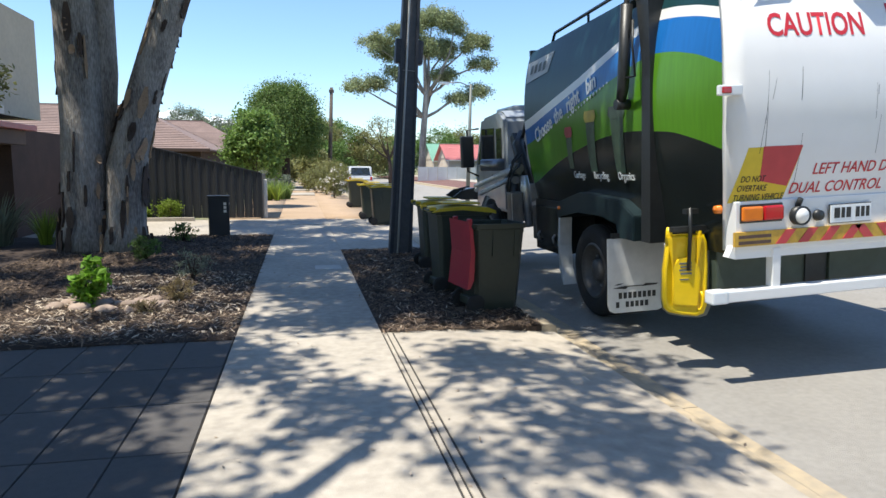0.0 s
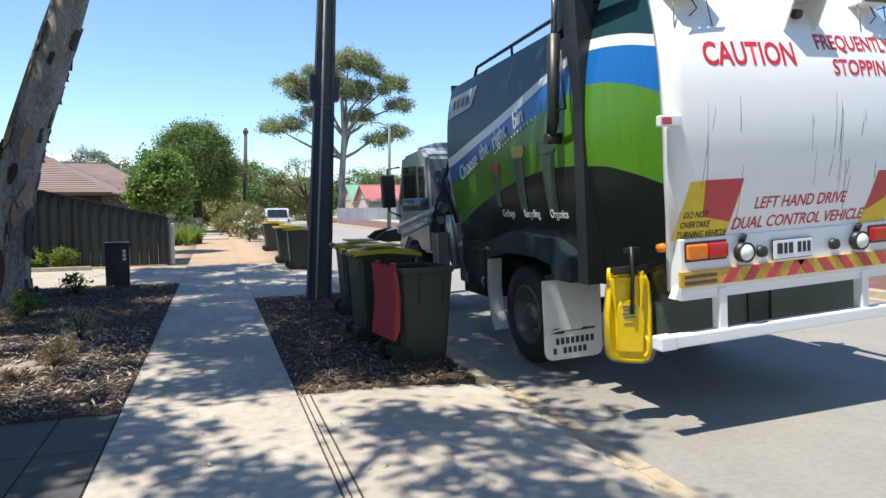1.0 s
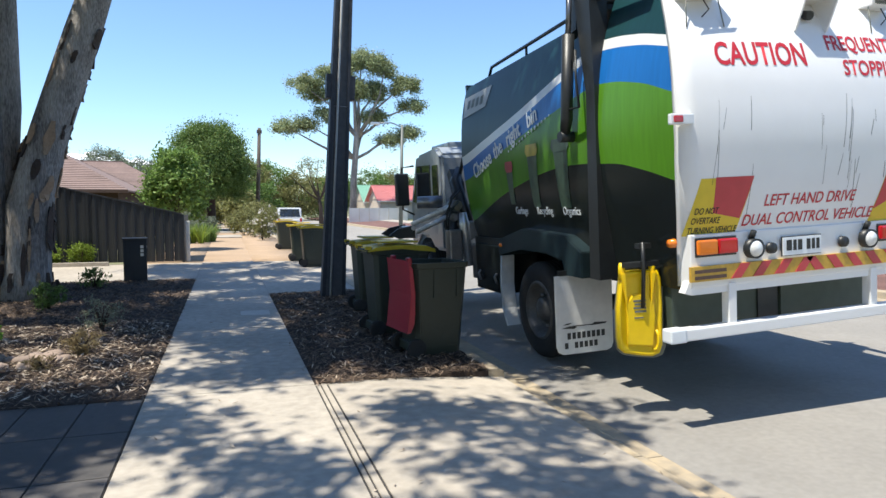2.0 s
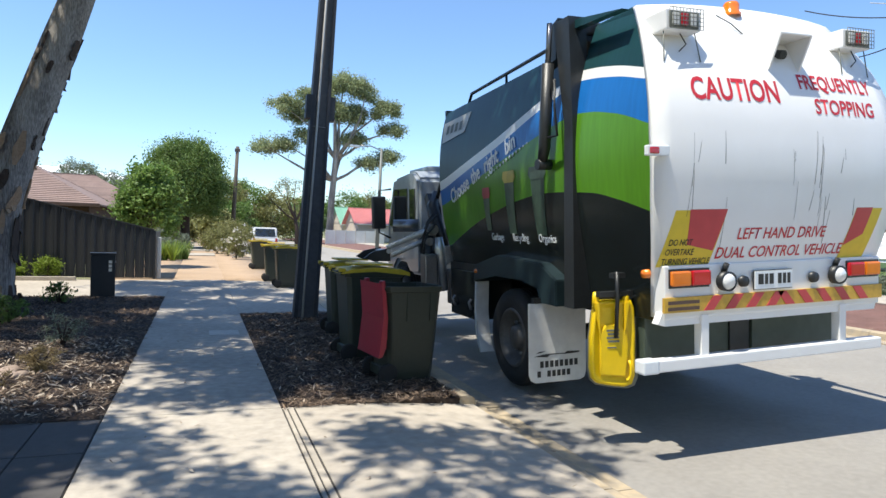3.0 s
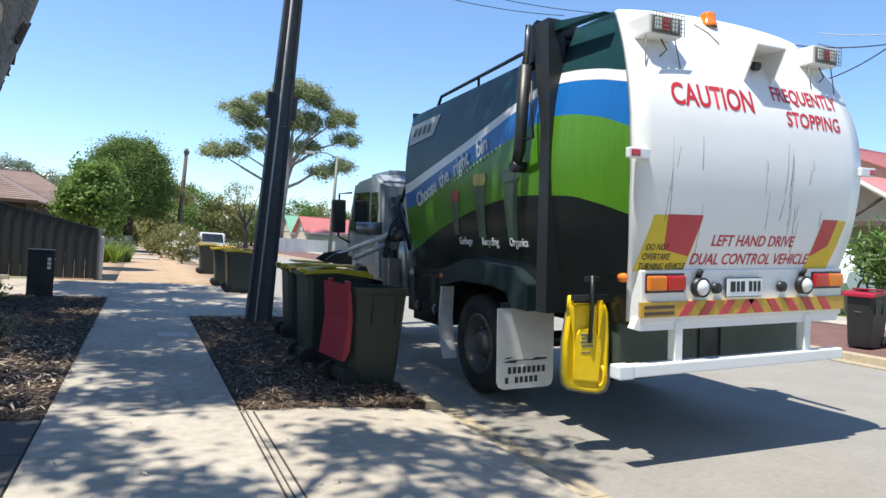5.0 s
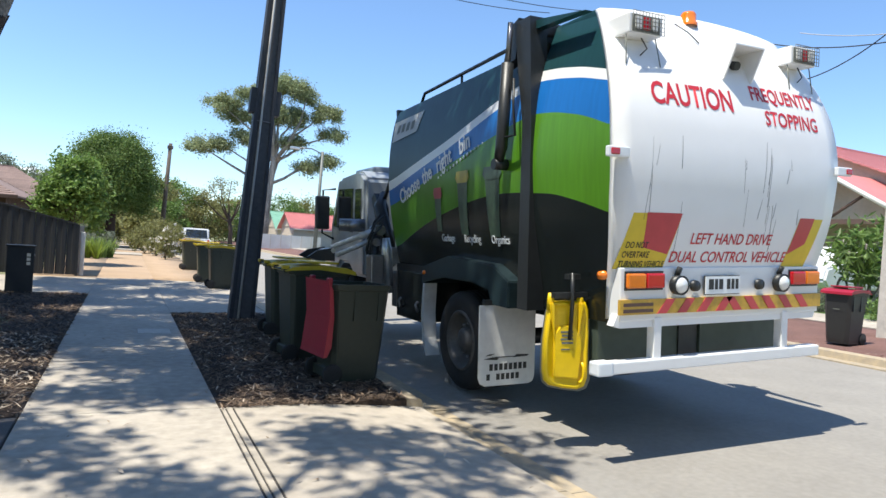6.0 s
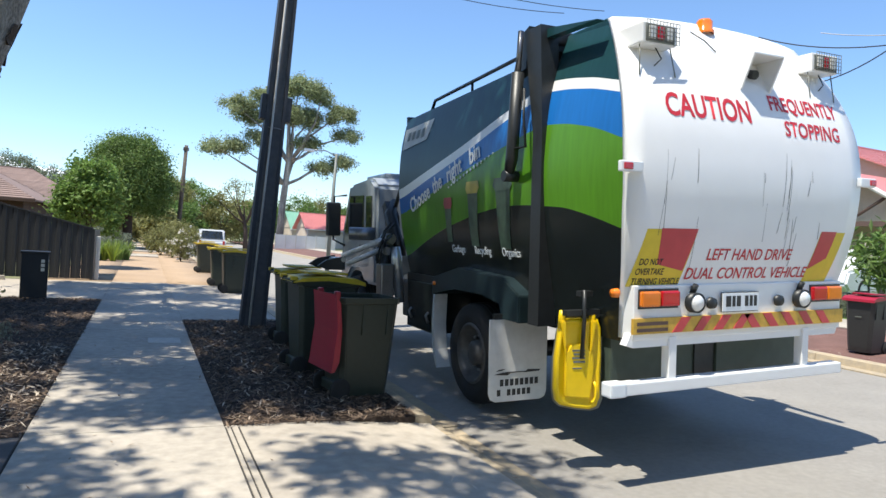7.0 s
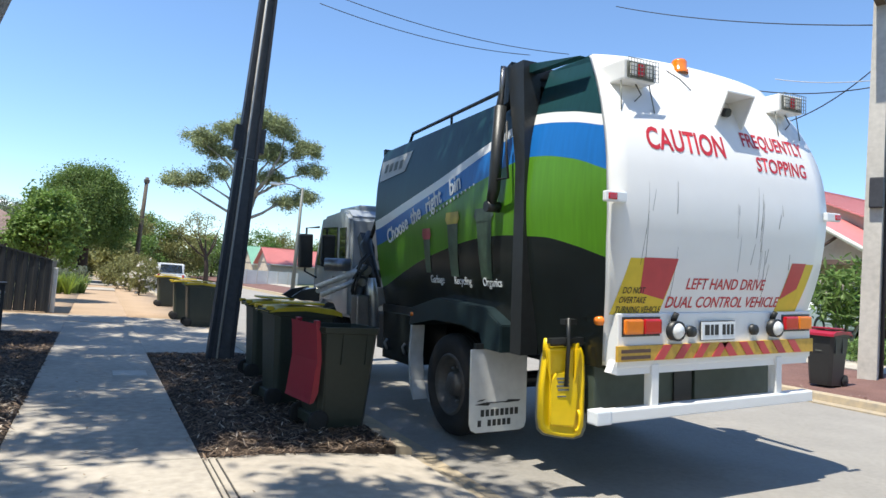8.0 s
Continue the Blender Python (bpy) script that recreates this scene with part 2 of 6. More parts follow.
def leaf_mesh(name, centres, size, material, droop=0.0, thin=0.45, seed=1, jitter=0.4):
    """One mesh of many separate folded leaves at the given centres."""
    r = np.random.RandomState(seed)
    c = np.asarray(centres, float)
    n = len(c)
    d = r.normal(size=(n, 3))
    d[:, 2] = d[:, 2] * (1 - droop) - droop * 1.2
    d /= np.linalg.norm(d, axis=1)[:, None]
    s = r.normal(size=(n, 3))
    s -= d * (s * d).sum(1)[:, None]
    s /= np.linalg.norm(s, axis=1)[:, None]
    ln = size * (1 + jitter * r.uniform(-1, 1, n))[:, None]
    nrm = np.cross(d, s)
    p0, p3 = c - d * ln * 0.5, c + d * ln * 0.5
    p1, p2 = c + s * ln * thin * 0.5 + nrm * ln * 0.06, c - s * ln * thin * 0.5 + nrm * ln * 0.06
    v = np.stack([p0, p1, p3, p2], 1).reshape(-1, 3)
    me = bpy.data.meshes.new(name)
    me.from_pydata(v.tolist(), [], np.arange(4 * n).reshape(n, 4).tolist())
    me.materials.append(material)
    return me


def clumps(centre, radii, n_clump, n_leaf, clump_r, seed, shell=0.6, low=-1.0):
    """Leaf centres in clumps spread over an uneven ellipsoid."""
    r = np.random.RandomState(seed)
    out = []
    while len(out) < n_clump:
        u = r.normal(size=3)
        u /= np.linalg.norm(u)
        if u[2] < low:
            continue
        k = (shell + (1 - shell) * r.rand()) * (0.88 + 0.2 * r.rand())
        cc = np.array(centre) + u * np.array(radii) * k
        q = r.normal(size=(n_leaf, 3)) * clump_r * (0.7 + 0.6 * r.rand()) * 0.55
        q[:, 2] *= 0.75
        out.append(cc + q)
    return np.concatenate(out)


def slab(x0, x1, y0, y1, z0, z1, n, seed, leaves=230, spread=0.36):
    """Leaf centres in dense uneven tufts through a layer of the crown."""
    r = np.random.RandomState(seed)
    out = []
    for k in range(n):
        c = np.array((r.uniform(x0, x1), r.uniform(y0, y1), r.uniform(z0, z1)))
        s = spread * r.uniform(0.45, 1.15)
        q = r.normal(size=(int(leaves * (s / spread) ** 2), 3)) * s * 0.62
        a = r.uniform(0, math.pi)
        along = q[:, 0] * math.cos(a) + q[:, 1] * math.sin(a)
        q[:, 0] += 0.55 * along * math.cos(a)
        q[:, 1] += 0.55 * along * math.sin(a)
        out.append(c + q)
    return np.concatenate(out)


# ---- ground, road, paths ----
def lerp(table, v):
    for (a, fa), (b, fb) in zip(table, table[1:]):
        if v <= b:
            k = max(0.0, (v - a) / (b - a))
            return fa + (fb - fa) * k
    return table[-1][1]


KERB_X, FAR_X = 2.42, 9.9
LAND = [(2.42, -0.13), (9.9, 0.06), (14, 0.30), (20, 0.65), (60, 1.2), (1500, 2.0)]


def road_z(x):
    return lerp(LAND, x)


def sheet(name, x0, x1, y0, y1, zf, material, label, nx=2, ny=2, kind="structure", depth=0.0, rough=0.0, seed=3):
    bm = bmesh.new()
    g = []
    for i in range(nx + 1):
        row = []
        for j in range(ny + 1):
            x, y = x0 + (x1 - x0) * i / nx, y0 + (y1 - y0) * j / ny
            z = zf(x) if callable(zf) else zf
            if rough:
                z += rough * (noise.noise((x * 2.3, y * 2.3, seed)) + 0.6 * noise.noise((x * 9, y * 9, seed)))
            row.append(bm.verts.new((x, y, z)))
        g.append(row)
    for i in range(nx):
        for j in range(ny):
            bm.faces.new((g[i][j], g[i + 1][j], g[i + 1][j + 1], g[i][j + 1])).smooth = rough > 0
    if depth:
        rim = [g[i][0] for i in range(nx + 1)] + [g[nx][j] for j in range(1, ny + 1)] + [g[i][ny] for i in range(nx - 1, -1, -1)] + [g[0][j] for j in range(ny - 1, 0, -1)]
        low = [bm.verts.new((v.co.x, v.co.y, v.co.z - depth)) for v in rim]
        for k in range(len(rim)):
            j = (k + 1) % len(rim)
            bm.faces.new((rim[k], low[k], low[j], rim[j]))
    return solo(name, bm, material, label, name, kind=kind)


bm = bmesh.new()
prof = [(-1500, -0.05), (-0.75, -0.05), (-0.6, -0.25), (2.25, -0.25), (2.30, -0.4), (10.0, -0.3), (10.05, 0.02), (14, 0.25), (20, 0.6), (60, 1.1), (1500, 1.9)]
ys = [-60, 0, 30, 100, 1500]
gv = [[bm.verts.new((x, y, z)) for y in ys] for x, z in prof]
for a, b in zip(gv, gv[1:]):
    for j in range(len(ys) - 1):
        bm.faces.new((a[j], b[j], b[j + 1], a[j + 1]))
solo("ground", bm, M_EARTH, "dry sandy earth with sparse dead grass", "ground", kind="structure")

sheet("road", KERB_X + 0.25, FAR_X - 0.2, -30, 400, lambda x: road_z(x), M_ASPH, "worn pale grey asphalt street surface", nx=8, ny=40, depth=0.05)
sheet("mulch_bed_path_side", -9.0, -0.70, 5.25, 14.6, 0.0, M_SOIL, "dark bark mulch garden bed beside the footpath", nx=70, ny=80, depth=0.05, rough=0.022)
sheet("mulch_bed_kerb_side", 0.65, 2.26, 5.25, 11.6, -0.005, M_SOIL, "dark bark mulch verge strip between footpath and kerb", nx=24, ny=80, depth=0.05, rough=0.022, seed=8)
sheet("driveway_crossing", 0.758, 2.40, -4.0, 5.25, lambda x: 0.0 if x < 1.4 else -0.075 * (x - 1.4), M_DRIVE, "smooth pale concrete driveway crossover", nx=6, ny=6, depth=0.06)
sheet("driveway_far", 0.65, 2.26, 11.6, 18.9, -0.004, M_DRIVE, "pale concrete driveway crossover beyond the pole", nx=2, ny=2, depth=0.06)
sheet("driveway_left", -14, -0.70, 14.6, 19.0, -0.004, M_DRIVE, "grey concrete driveway leading to the dark fence", nx=2, ny=2, depth=0.06)
sheet("dirt_verge", 0.65, 2.26, 18.9, 90, -0.006, M_GRAVEL, "tan crushed-rock verge beside the street", nx=2, ny=30, depth=0.05, rough=0.01)
sheet("dirt_front", -2.2, -0.70, 19.0, 90, -0.006, M_GRAVEL, "tan crushed-rock strip beside the footpath", nx=2, ny=30, depth=0.05, rough=0.01)
sheet("opposite_verge", FAR_X + 0.15, 13.2, -20, 90, lambda x: road_z(x) + 0.10, M_REDMULCH, "reddish bark mulch verge across the street", nx=10, ny=120, depth=0.06, rough=0.02)
sheet("opposite_footpath", 13.2, 14.5, -20, 90, lambda x: road_z(x) + 0.11, M_CONC, "pale concrete footpath across the street", nx=2, ny=6, depth=0.06)
sheet("lawn", 14.5, 24, -20, 40, lambda x: road_z(x) + 0.10, M_GRASS, "short green front lawn across the street", nx=20, ny=80, depth=0.06, rough=0.02)


def kerb(name, x0, side, y0, y1, zbase, drop, label):
    """Kerb and gutter stones; each is a part."""
    root = thing(name, pose(x0, 0, 0), label, "kerb", kind="structure")
    s = side
    h = 0.13 if not drop else 0.03
    poly = [(0, -0.2), (0, zbase + h), (0.11 * s, zbase + h), (0.15 * s, zbase + h - 0.02), (0.17 * s, zbase + 0.01), (0.45 * s, zbase + 0.012), (0.45 * s, -0.2)]
    y, me = y0, None
    while y < y1 - 0.05:
        ln = min(1.8, y1 - y)
        bm = bmesh.new()
        prism(bm, poly, 0.004, ln - 0.004, "y")
        st = part("kerb_stone", bm, M_GUTTER, root)
        st.location = (0, y, 0)
        y += ln
    return root


kerb("kerb_near", 2.26, 1, 5.25, 60, -0.125, False, "pale concrete kerb and gutter beside the mulch")
kerb("kerb_crossing", 2.40, 1, -4, 5.25, -0.135, True, "lowered concrete kerb at the driveway crossover")
kerb("kerb_opposite", FAR_X + 0.16, -1, -20, 60, 0.06, False, "weathered concrete kerb across the street")

# footpath slabs
root = thing("footpath", pose(0, 0, 0), "pale broom-finished concrete footpath with control joints", "footpath", kind="structure")
y = -4.0
for y1 in [-1.2, 1.9, 5.25, 8.2, 10.4, 12.6, 14.8, 17.0, 18.9]:
    bm = bmesh.new()
    box(bm, (-0.695, y + 0.004, -0.08), (0.645, y1 - 0.004, 0.002 if y1 != 18.9 else 0.012), 0.006)
    part("path_slab", bm, M_CONC, root)
    y = y1
pbox("joint_filler", (-0.69, -4, -0.08), (0.64, 18.89, -0.006), M_JOINT, root)
sheet("tan_footpath", -0.70, 0.65, 18.9, 90, -0.003, M_GRAVEL, "tan gravel footpath in full sun", nx=2, ny=30, depth=0.05)
for k, yy in enumerate([34.5, 41, 47, 53, 59]):
    bm = bmesh.new()
    box(bm, (-0.75, yy, -0.02), (0.7, yy + 2.6, 0.05), 0.01)
    solo("path_crossing", bm, M_CONC, "pale concrete strip where a driveway crosses the footpath", "paving", "driveway crossings", "structure")
bm = bmesh.new()
box(bm, (0.12, 9.2, -0.02), (0.52, 9.62, 0.008), 0.004)
solo("service_cover", bm, M_POLEL, "pale metal service pit cover in the footpath", "pit cover")
# twin grooves between path and crossover
root = thing("edge_joint", pose(0, 0, 0), "double cut joint with dark sealant along the footpath", "paving joint", kind="structure")
pbox("mortar_strip", (0.65, -4, -0.06), (0.76, 5.25, -0.004), M_DRIVE, root)
for x in (0.650, 0.690, 0.748):
    pbox("groove", (x - 0.005, -4, -0.05), (x + 0.005, 5.2, 0.0025), M_JOINT, root)
pbox("concrete_strip", (0.66, -4, -0.06), (0.686, 5.25, 0.001), M_DRIVE, root)
pbox("concrete_strip", (0.70, -4, -0.06), (0.74, 5.25, 0.001), M_DRIVE, root)


# ---- garbage truck ----
TRUCK = thing("garbage_truck", pose(3.10, 3.55, -0.10, 0, -3.0, 0), "side-loading garbage truck with green, blue and white painted body", "truck")
W = 2.37
SIDE = [(0.9, 0.15), (1.3, 0.09), (1.8, 0.0), (2.3, -0.03), (2.7, 0.0), (3.0, 0.06), (3.2, 0.12), (3.5, 0.24)]
BACK = [(0.9, 0.10), (1.2, 0.05), (1.7, -0.07), (2.2, -0.12), (2.6, -0.08), (2.9, 0.03), (3.1, 0.14), (3.25, 0.24), (3.5, 0.46)]


def smooth(table, v, w=0.14):
    return sum(lerp(table, v + d * w) for d in (-1, -0.5, 0, 0.5, 1)) / 5


def sx(z):
    return smooth(SIDE, z)


def by(z):
    return smooth(BACK, z)


def flank(name, y0f, y1f, bands, parent, label, zb, zt, ny=16, mirror=False):
    """A body side in painted bands; a band's limits are heights that change along the side. One mesh a band."""
    edges = [lambda u: zb(u)] + bands + [lambda u: zt(u)]
    mats = [M_BLACKP, M_GREEN, M_BLUE, M_WHITE, M_TEAL]
    for k, (lo, hi) in enumerate(zip(edges, edges[1:])):
        bm = bmesh.new()
        nz = 8 if k != 3 else 2
        g = []
        for i in range(ny + 1):
            u = i / ny
            row = []
            for j in range(nz + 1):
                z = lo(u) + (hi(u) - lo(u)) * j / nz
                y = y0f(z) + (y1f(z) - y0f(z)) * u
                x = sx(z)
                row.append(bm.verts.new((W - x if mirror else x, y, z)))
            g.append(row)
        for i in range(ny):
            for j in range(nz):
                bm.faces.new((g[i][j], g[i + 1][j], g[i + 1][j + 1], g[i][j + 1])).smooth = True
        part(name, bm, mats[k], parent, label[k])


def table(rows):
    return lambda u: smooth(rows, u, 0.08)


BANDS = ["gloss black lower band", "lime green band", "bright blue band", "white stripe", "dark teal upper band"]
# container: u runs from the post forwards
Y0, Y1 = 1.10, 4.35
c_bands = [table([(0, 2.0), (0.1, 2.03), (0.3, 1.98), (0.6, 1.80), (0.85, 1.58), (1, 1.42)]), table([(0, 2.68), (0.15, 2.58), (0.45, 2.38), (1, 1.96)]),
           table([(0, 2.94), (0.15, 2.84), (0.45, 2.56), (1, 2.16)]), table([(0, 3.04), (0.15, 2.93), (0.45, 2.66), (1, 2.28)])]
for mir in (False, True):
    flank("body_side", lambda z: Y0, lambda z: Y1 + 0.12 * (z - 2.2), c_bands, TRUCK, BANDS, lambda u: 1.22, lambda u: 3.32 - 0.10 * u, 18, mir)
t_bands = [table([(0, 1.80), (0.35, 1.90), (0.7, 1.98), (1, 2.0)]), table([(0, 2.42), (0.35, 2.56), (0.7, 2.64), (1, 2.67)]),
           table([(0, 2.76), (0.35, 2.86), (0.7, 2.92), (1, 2.95)]), table([(0, 2.85), (0.35, 2.95), (0.7, 3.01), (1, 3.04)])]
for mir in (False, True):
    flank("tailgate_side", lambda z: by(z) + 0.045, lambda z: 1.0, t_bands, TRUCK, BANDS, lambda u: 1.0, lambda u: 3.36 + 0.06 * u, 12, mir)


def roof_skin(name, y0, y1, za, zb_, mat_):
    bm = bmesh.new()
    g = []
    for i in range(7):
        y = y0 + (y1 - y0) * i / 6
        zt = za + (zb_ - za) * i / 6
        g.append([bm.verts.new((sx(zt) + (W - 2 * sx(zt)) * j / 8, y, zt + 0.09 * math.sin(math.pi * j / 8))) for j in range(9)])
    for i in range(6):
        for j in range(8):
            bm.faces.new((g[i][j], g[i + 1][j], g[i + 1][j + 1], g[i][j + 1])).smooth = True
    part(name, bm, mat_, TRUCK)


roof_skin("body_roof", 1.10, 4.47, 3.32, 3.22, M_TEAL)
roof_skin("tailgate_roof", 0.40, 1.02, 3.36, 3.42, M_TEAL)
bm = bmesh.new()
prism(bm, [(4.25, 1.22), (4.40, 2.2), (4.50, 3.26), (4.44, 3.26), (4.34, 2.2), (4.19, 1.22)], 0.12, W - 0.12)
part("body_front_wall", bm, M_BLACKP, TRUCK)
pbox("body_floor", (0.08, 1.1, 1.14), (W - 0.08, 4.28, 1.24), M_STEELBLK, TRUCK)

# white rear panel, bowed
bm = bmesh.new()
g = []
for i in range(57):
    z = 1.03 + (3.42 - 1.03) * i / 56
    g.append([])
    for j in range(17):
        x = sx(z) - 0.014 + (W - 2 * sx(z) + 0.028) * j / 16
        g[-1].append(bm.verts.new((x, by(z) + 0.10 * (2 * j / 16 - 1) ** 4 * 0.4, z + 0.05 * (1 - (2 * j / 16 - 1) ** 2) * (i / 56) ** 4)))
for i in range(56):
    for j in range(16):
        bm.faces.new((g[i][j], g[i][j + 1], g[i + 1][j + 1], g[i + 1][j])).smooth = True
ret = bmesh.ops.extrude_face_region(bm, geom=list(bm.faces))
bmesh.ops.translate(bm, verts=[v for v in ret["geom"] if isinstance(v, bmesh.types.BMVert)], vec=(0, 0.05, 0))
PANEL = part("rear_panel", bm, M_WHITE, TRUCK, "white bowed steel tailgate panel with scratches")


def on_panel(x, z, out=0.006):
    """A pose on the rear panel: its xy plane lies on the panel, x to the right, y up."""
    e = 0.02
    up = Vector((0, by(z + e) - by(z - e), 2 * e)).normalized()
    rt = Vector((1, 0, 0))
    nr = rt.cross(up)
    q = 2 * x / W - 1
    p = Vector((x, by(z) + 0.04 * q ** 4, z + 0.05 * (1 - q * q) * ((z - 1.03) / 2.39) ** 4)) + nr * out
    m = Matrix((rt, up, nr)).transposed().to_4x4()
    m.translation = p
    return m


def decal(name, outline, material, parent, out=0.006, label=""):
    """A flat sheet on the rear panel through (x, z) corners, divided so that it follows the bow."""
    bm = bmesh.new()
    n = 8
    (a, b, c, d) = outline
    g = [[None] * (n + 1) for _ in range(n + 1)]
    for i in range(n + 1):
        for j in range(n + 1):
            u, v = i / n, j / n
            x = (a[0] * (1 - u) + b[0] * u) * (1 - v) + (d[0] * (1 - u) + c[0] * u) * v
            z = (a[1] * (1 - u) + b[1] * u) * (1 - v) + (d[1] * (1 - u) + c[1] * u) * v
            g[i][j] = bm.verts.new(on_panel(x, z, out).translation)
    for i in range(n):
        for j in range(n):
            bm.faces.new((g[i][j], g[i + 1][j], g[i + 1][j + 1], g[i][j + 1])).smooth = True
    return part(name, bm, material, parent, label)


def line_on_panel(name, text, x, z, size, material, stretch, shear=0.0, bold=0.004, spacing=1.0, out=0.0040):
    """Lettering that follows the bow of the panel."""
    ob = words(name, text, size, Matrix(), material, TRUCK, "LEFT", stretch, shear, 0.0, bold, spacing)
    for v in ob.data.vertices:
        v.co = on_panel(x + v.co.x, z + v.co.y, out).translation


line_on_panel("lettering", "CAUTION", 0.31, 2.62, 0.235, M_REDTXT, 0.78, 0.0, 0.005)
line_on_panel("lettering", "FREQUENTLY", 1.36, 2.74, 0.165, M_REDTXT, 0.80, 0.0, 0.003)
line_on_panel("lettering", "STOPPING", 1.48, 2.55, 0.165, M_REDTXT, 0.86, 0.0, 0.003)
line_on_panel("lettering", "LEFT HAND DRIVE", 0.72, 1.60, 0.12, M_REDTXT, 0.90, 0.2, 0.0012)
line_on_panel("lettering", "DUAL CONTROL VEHICLE", 0.54, 1.46, 0.12, M_REDTXT, 0.91, 0.2, 0.0012)
for sheet_at, patch_at in (([(0.05, 1.41), (0.50, 1.41), (0.61, 1.82), (0.16, 1.82)], [(0.28, 1.57), (0.52, 1.52), (0.61, 1.825), (0.28, 1.825)]),
                           ([(1.80, 1.41), (2.10, 1.41), (2.25, 1.82), (1.93, 1.82)], [(1.84, 1.52), (2.05, 1.61), (2.13, 1.825), (1.935, 1.825)])):
    decal("warning_sticker", sheet_at, M_YELREF, TRUCK, 0.0014, "yellow reflective warning sheet")
    decal("warning_patch", patch_at, M_REDREF, TRUCK, 0.0026, "red reflective patch")
for i, tx in enumerate(["DO NOT", "OVERTAKE", "TURNING VEHICLE"]):
    line_on_panel("lettering", tx, 0.125 - 0.02 * i, 1.565 - 0.07 * i, 0.066, M_BLKTXT, 0.74, 0.2, 0.0006, out=0.0050)

# lights, plate and striped bar on the rear beam
pbox("rear_beam", (0.09, -0.02, 1.03), (W - 0.10, 0.10, 1.42), M_WHITE, TRUCK, "white painted rear light beam", 0.01)
for s in (0, 1):
    def cx(a, b, s=s):
        return (a, b) if not s else (W - b, W - a)
    for (a, b), m_, nm in (((0.13, 0.30), M_LENSO, "indicator_lamp"), ((0.31, 0.48), M_LENSR, "tail_lamp")):
        a, b = cx(a, b)
        lamp = pbox(nm, (a, -0.06, 1.27), (b, -0.02, 1.38), m_, TRUCK, "", 0.015)
        pbox("lamp_base", (a - 0.006, -0.03, 1.255), (b + 0.006, -0.018, 1.395), M_STEELBLK, lamp)
    x = 0.62 if not s else W - 0.62
    bm = bmesh.new()
    lathe(bm, [(0.0, 0.07), (0.05, 0.066), (0.062, 0.05), (0.066, 0.0), (0.0, 0.0)], 20, Matrix.Translation((x, -0.03, 1.29)) @ pose(0, 0, 0, 90, 0, 0))
    rl = part("reverse_lamp", bm, M_LENSC, TRUCK, "round clear reversing lamp")
    bm = bmesh.new()
    lathe(bm, [(0.064, 0.056), (0.074, 0.058), (0.074, 0.0)], 20, Matrix.Translation((x, -0.03, 1.29)) @ pose(0, 0, 0, 90, 0, 0))
    part("lamp_rim", bm, M_STEELBLK, rl)
    ptube("lamp_bracket", [(x, -0.03, 1.36), (x, -0.06, 1.42)], 0.022, M_STEELBLK, rl)
    bm = bmesh.new()
    lathe(bm, [(0.0, 0.03), (0.04, 0.03), (0.045, 0.0)], 14, Matrix.Translation((0.80 if not s else W - 0.86, -0.03, 1.28)) @ pose(0, 0, 0, 90, 0, 0))
    part("rubber_buffer", bm, M_STEELBLK, TRUCK)
plate = pbox("number_plate", (0.90, -0.055, 1.215), (1.27, -0.045, 1.35), M_WHTTXT, TRUCK, "white number plate with dark border")
pbox("plate_border", (0.893, -0.046, 1.208), (1.277, -0.04, 1.357), M_BLKTXT, plate)
for a, b in ((0.93, 0.98), (0.995, 1.025), (1.04, 1.08), (1.125, 1.16), (1.175, 1.205), (1.22, 1.25)):
    pbox("plate_bar", (a, -0.058, 1.25), (b, -0.055, 1.33), M_BLKTXT, plate)
bar = pbox("striped_bar", (0.07, -0.045, 1.08), (W - 0.10, -0.02, 1.19), M_AMBER, TRUCK, "red and yellow diagonal striped marker bar")
for i in range(9):
    x = 0.42 + i * 0.2
    if x < W - 0.34:
        bm = bmesh.new()
        lean = 0.09 if x < W / 2 else -0.09
        prism(bm, [(x, 1.082), (x + 0.09, 1.082), (x + 0.09 + lean, 1.188), (x + lean, 1.188)], -0.049, -0.044, "y")
        part("red_stripe", bm, M_REDREF, bar)
for i in range(2):
    pbox("print_bar", (0.10, -0.048, 1.095 + 0.045 * i), (0.38, -0.044, 1.12 + 0.045 * i), M_DARKTIM, bar)
bm = bmesh.new()
prism(bm, [(0.04, 1.0), (0.10, 0.98), (W - 0.14, 0.98), (W - 0.10, 1.08), (0.08, 1.08)], -0.01, 0.06, "y")
part("rear_skirt", bm, M_WHITE, TRUCK)
for x in (0.45, W - 0.52):
    pbox("bumper_post", (x - 0.036, -0.03, 0.70), (x + 0.036, 0.05, 1.05), M_WHITE, TRUCK, "", 0.008)
bmp = pbox("rear_bumper", (-0.11, -0.05, 0.655), (W - 0.10, 0.05, 0.745), M_WHITE, TRUCK, "white box-section underrun bumper", 0.012)
pbox("bumper_end", (-0.118, -0.056, 0.648), (0.02, 0.056, 0.752), M_WHTTXT, bmp, "", 0.015)
pbox("chassis_box", (0.16, 0.30, 0.62), (W - 0.14, 1.0, 1.06), M_DKGREEN, TRUCK, "dark green chassis box", 0.02)
# black plate on the box face, standing in for a gap's shade
pbox("gap_shade_plate", (0.98, 0.285, 0.66), (1.18, 0.305, 1.0), M_STEELBLK, TRUCK)
pbox("chassis_rib", (1.20, 0.27, 0.64), (1.24, 0.31, 1.03), M_DKGREEN, TRUCK)
for x in (0.75, W - 0.9):
    pbox("chassis_rail", (x, 0.6, 0.82), (x + 0.12, 7.6, 1.12), M_STEELBLK, TRUCK)

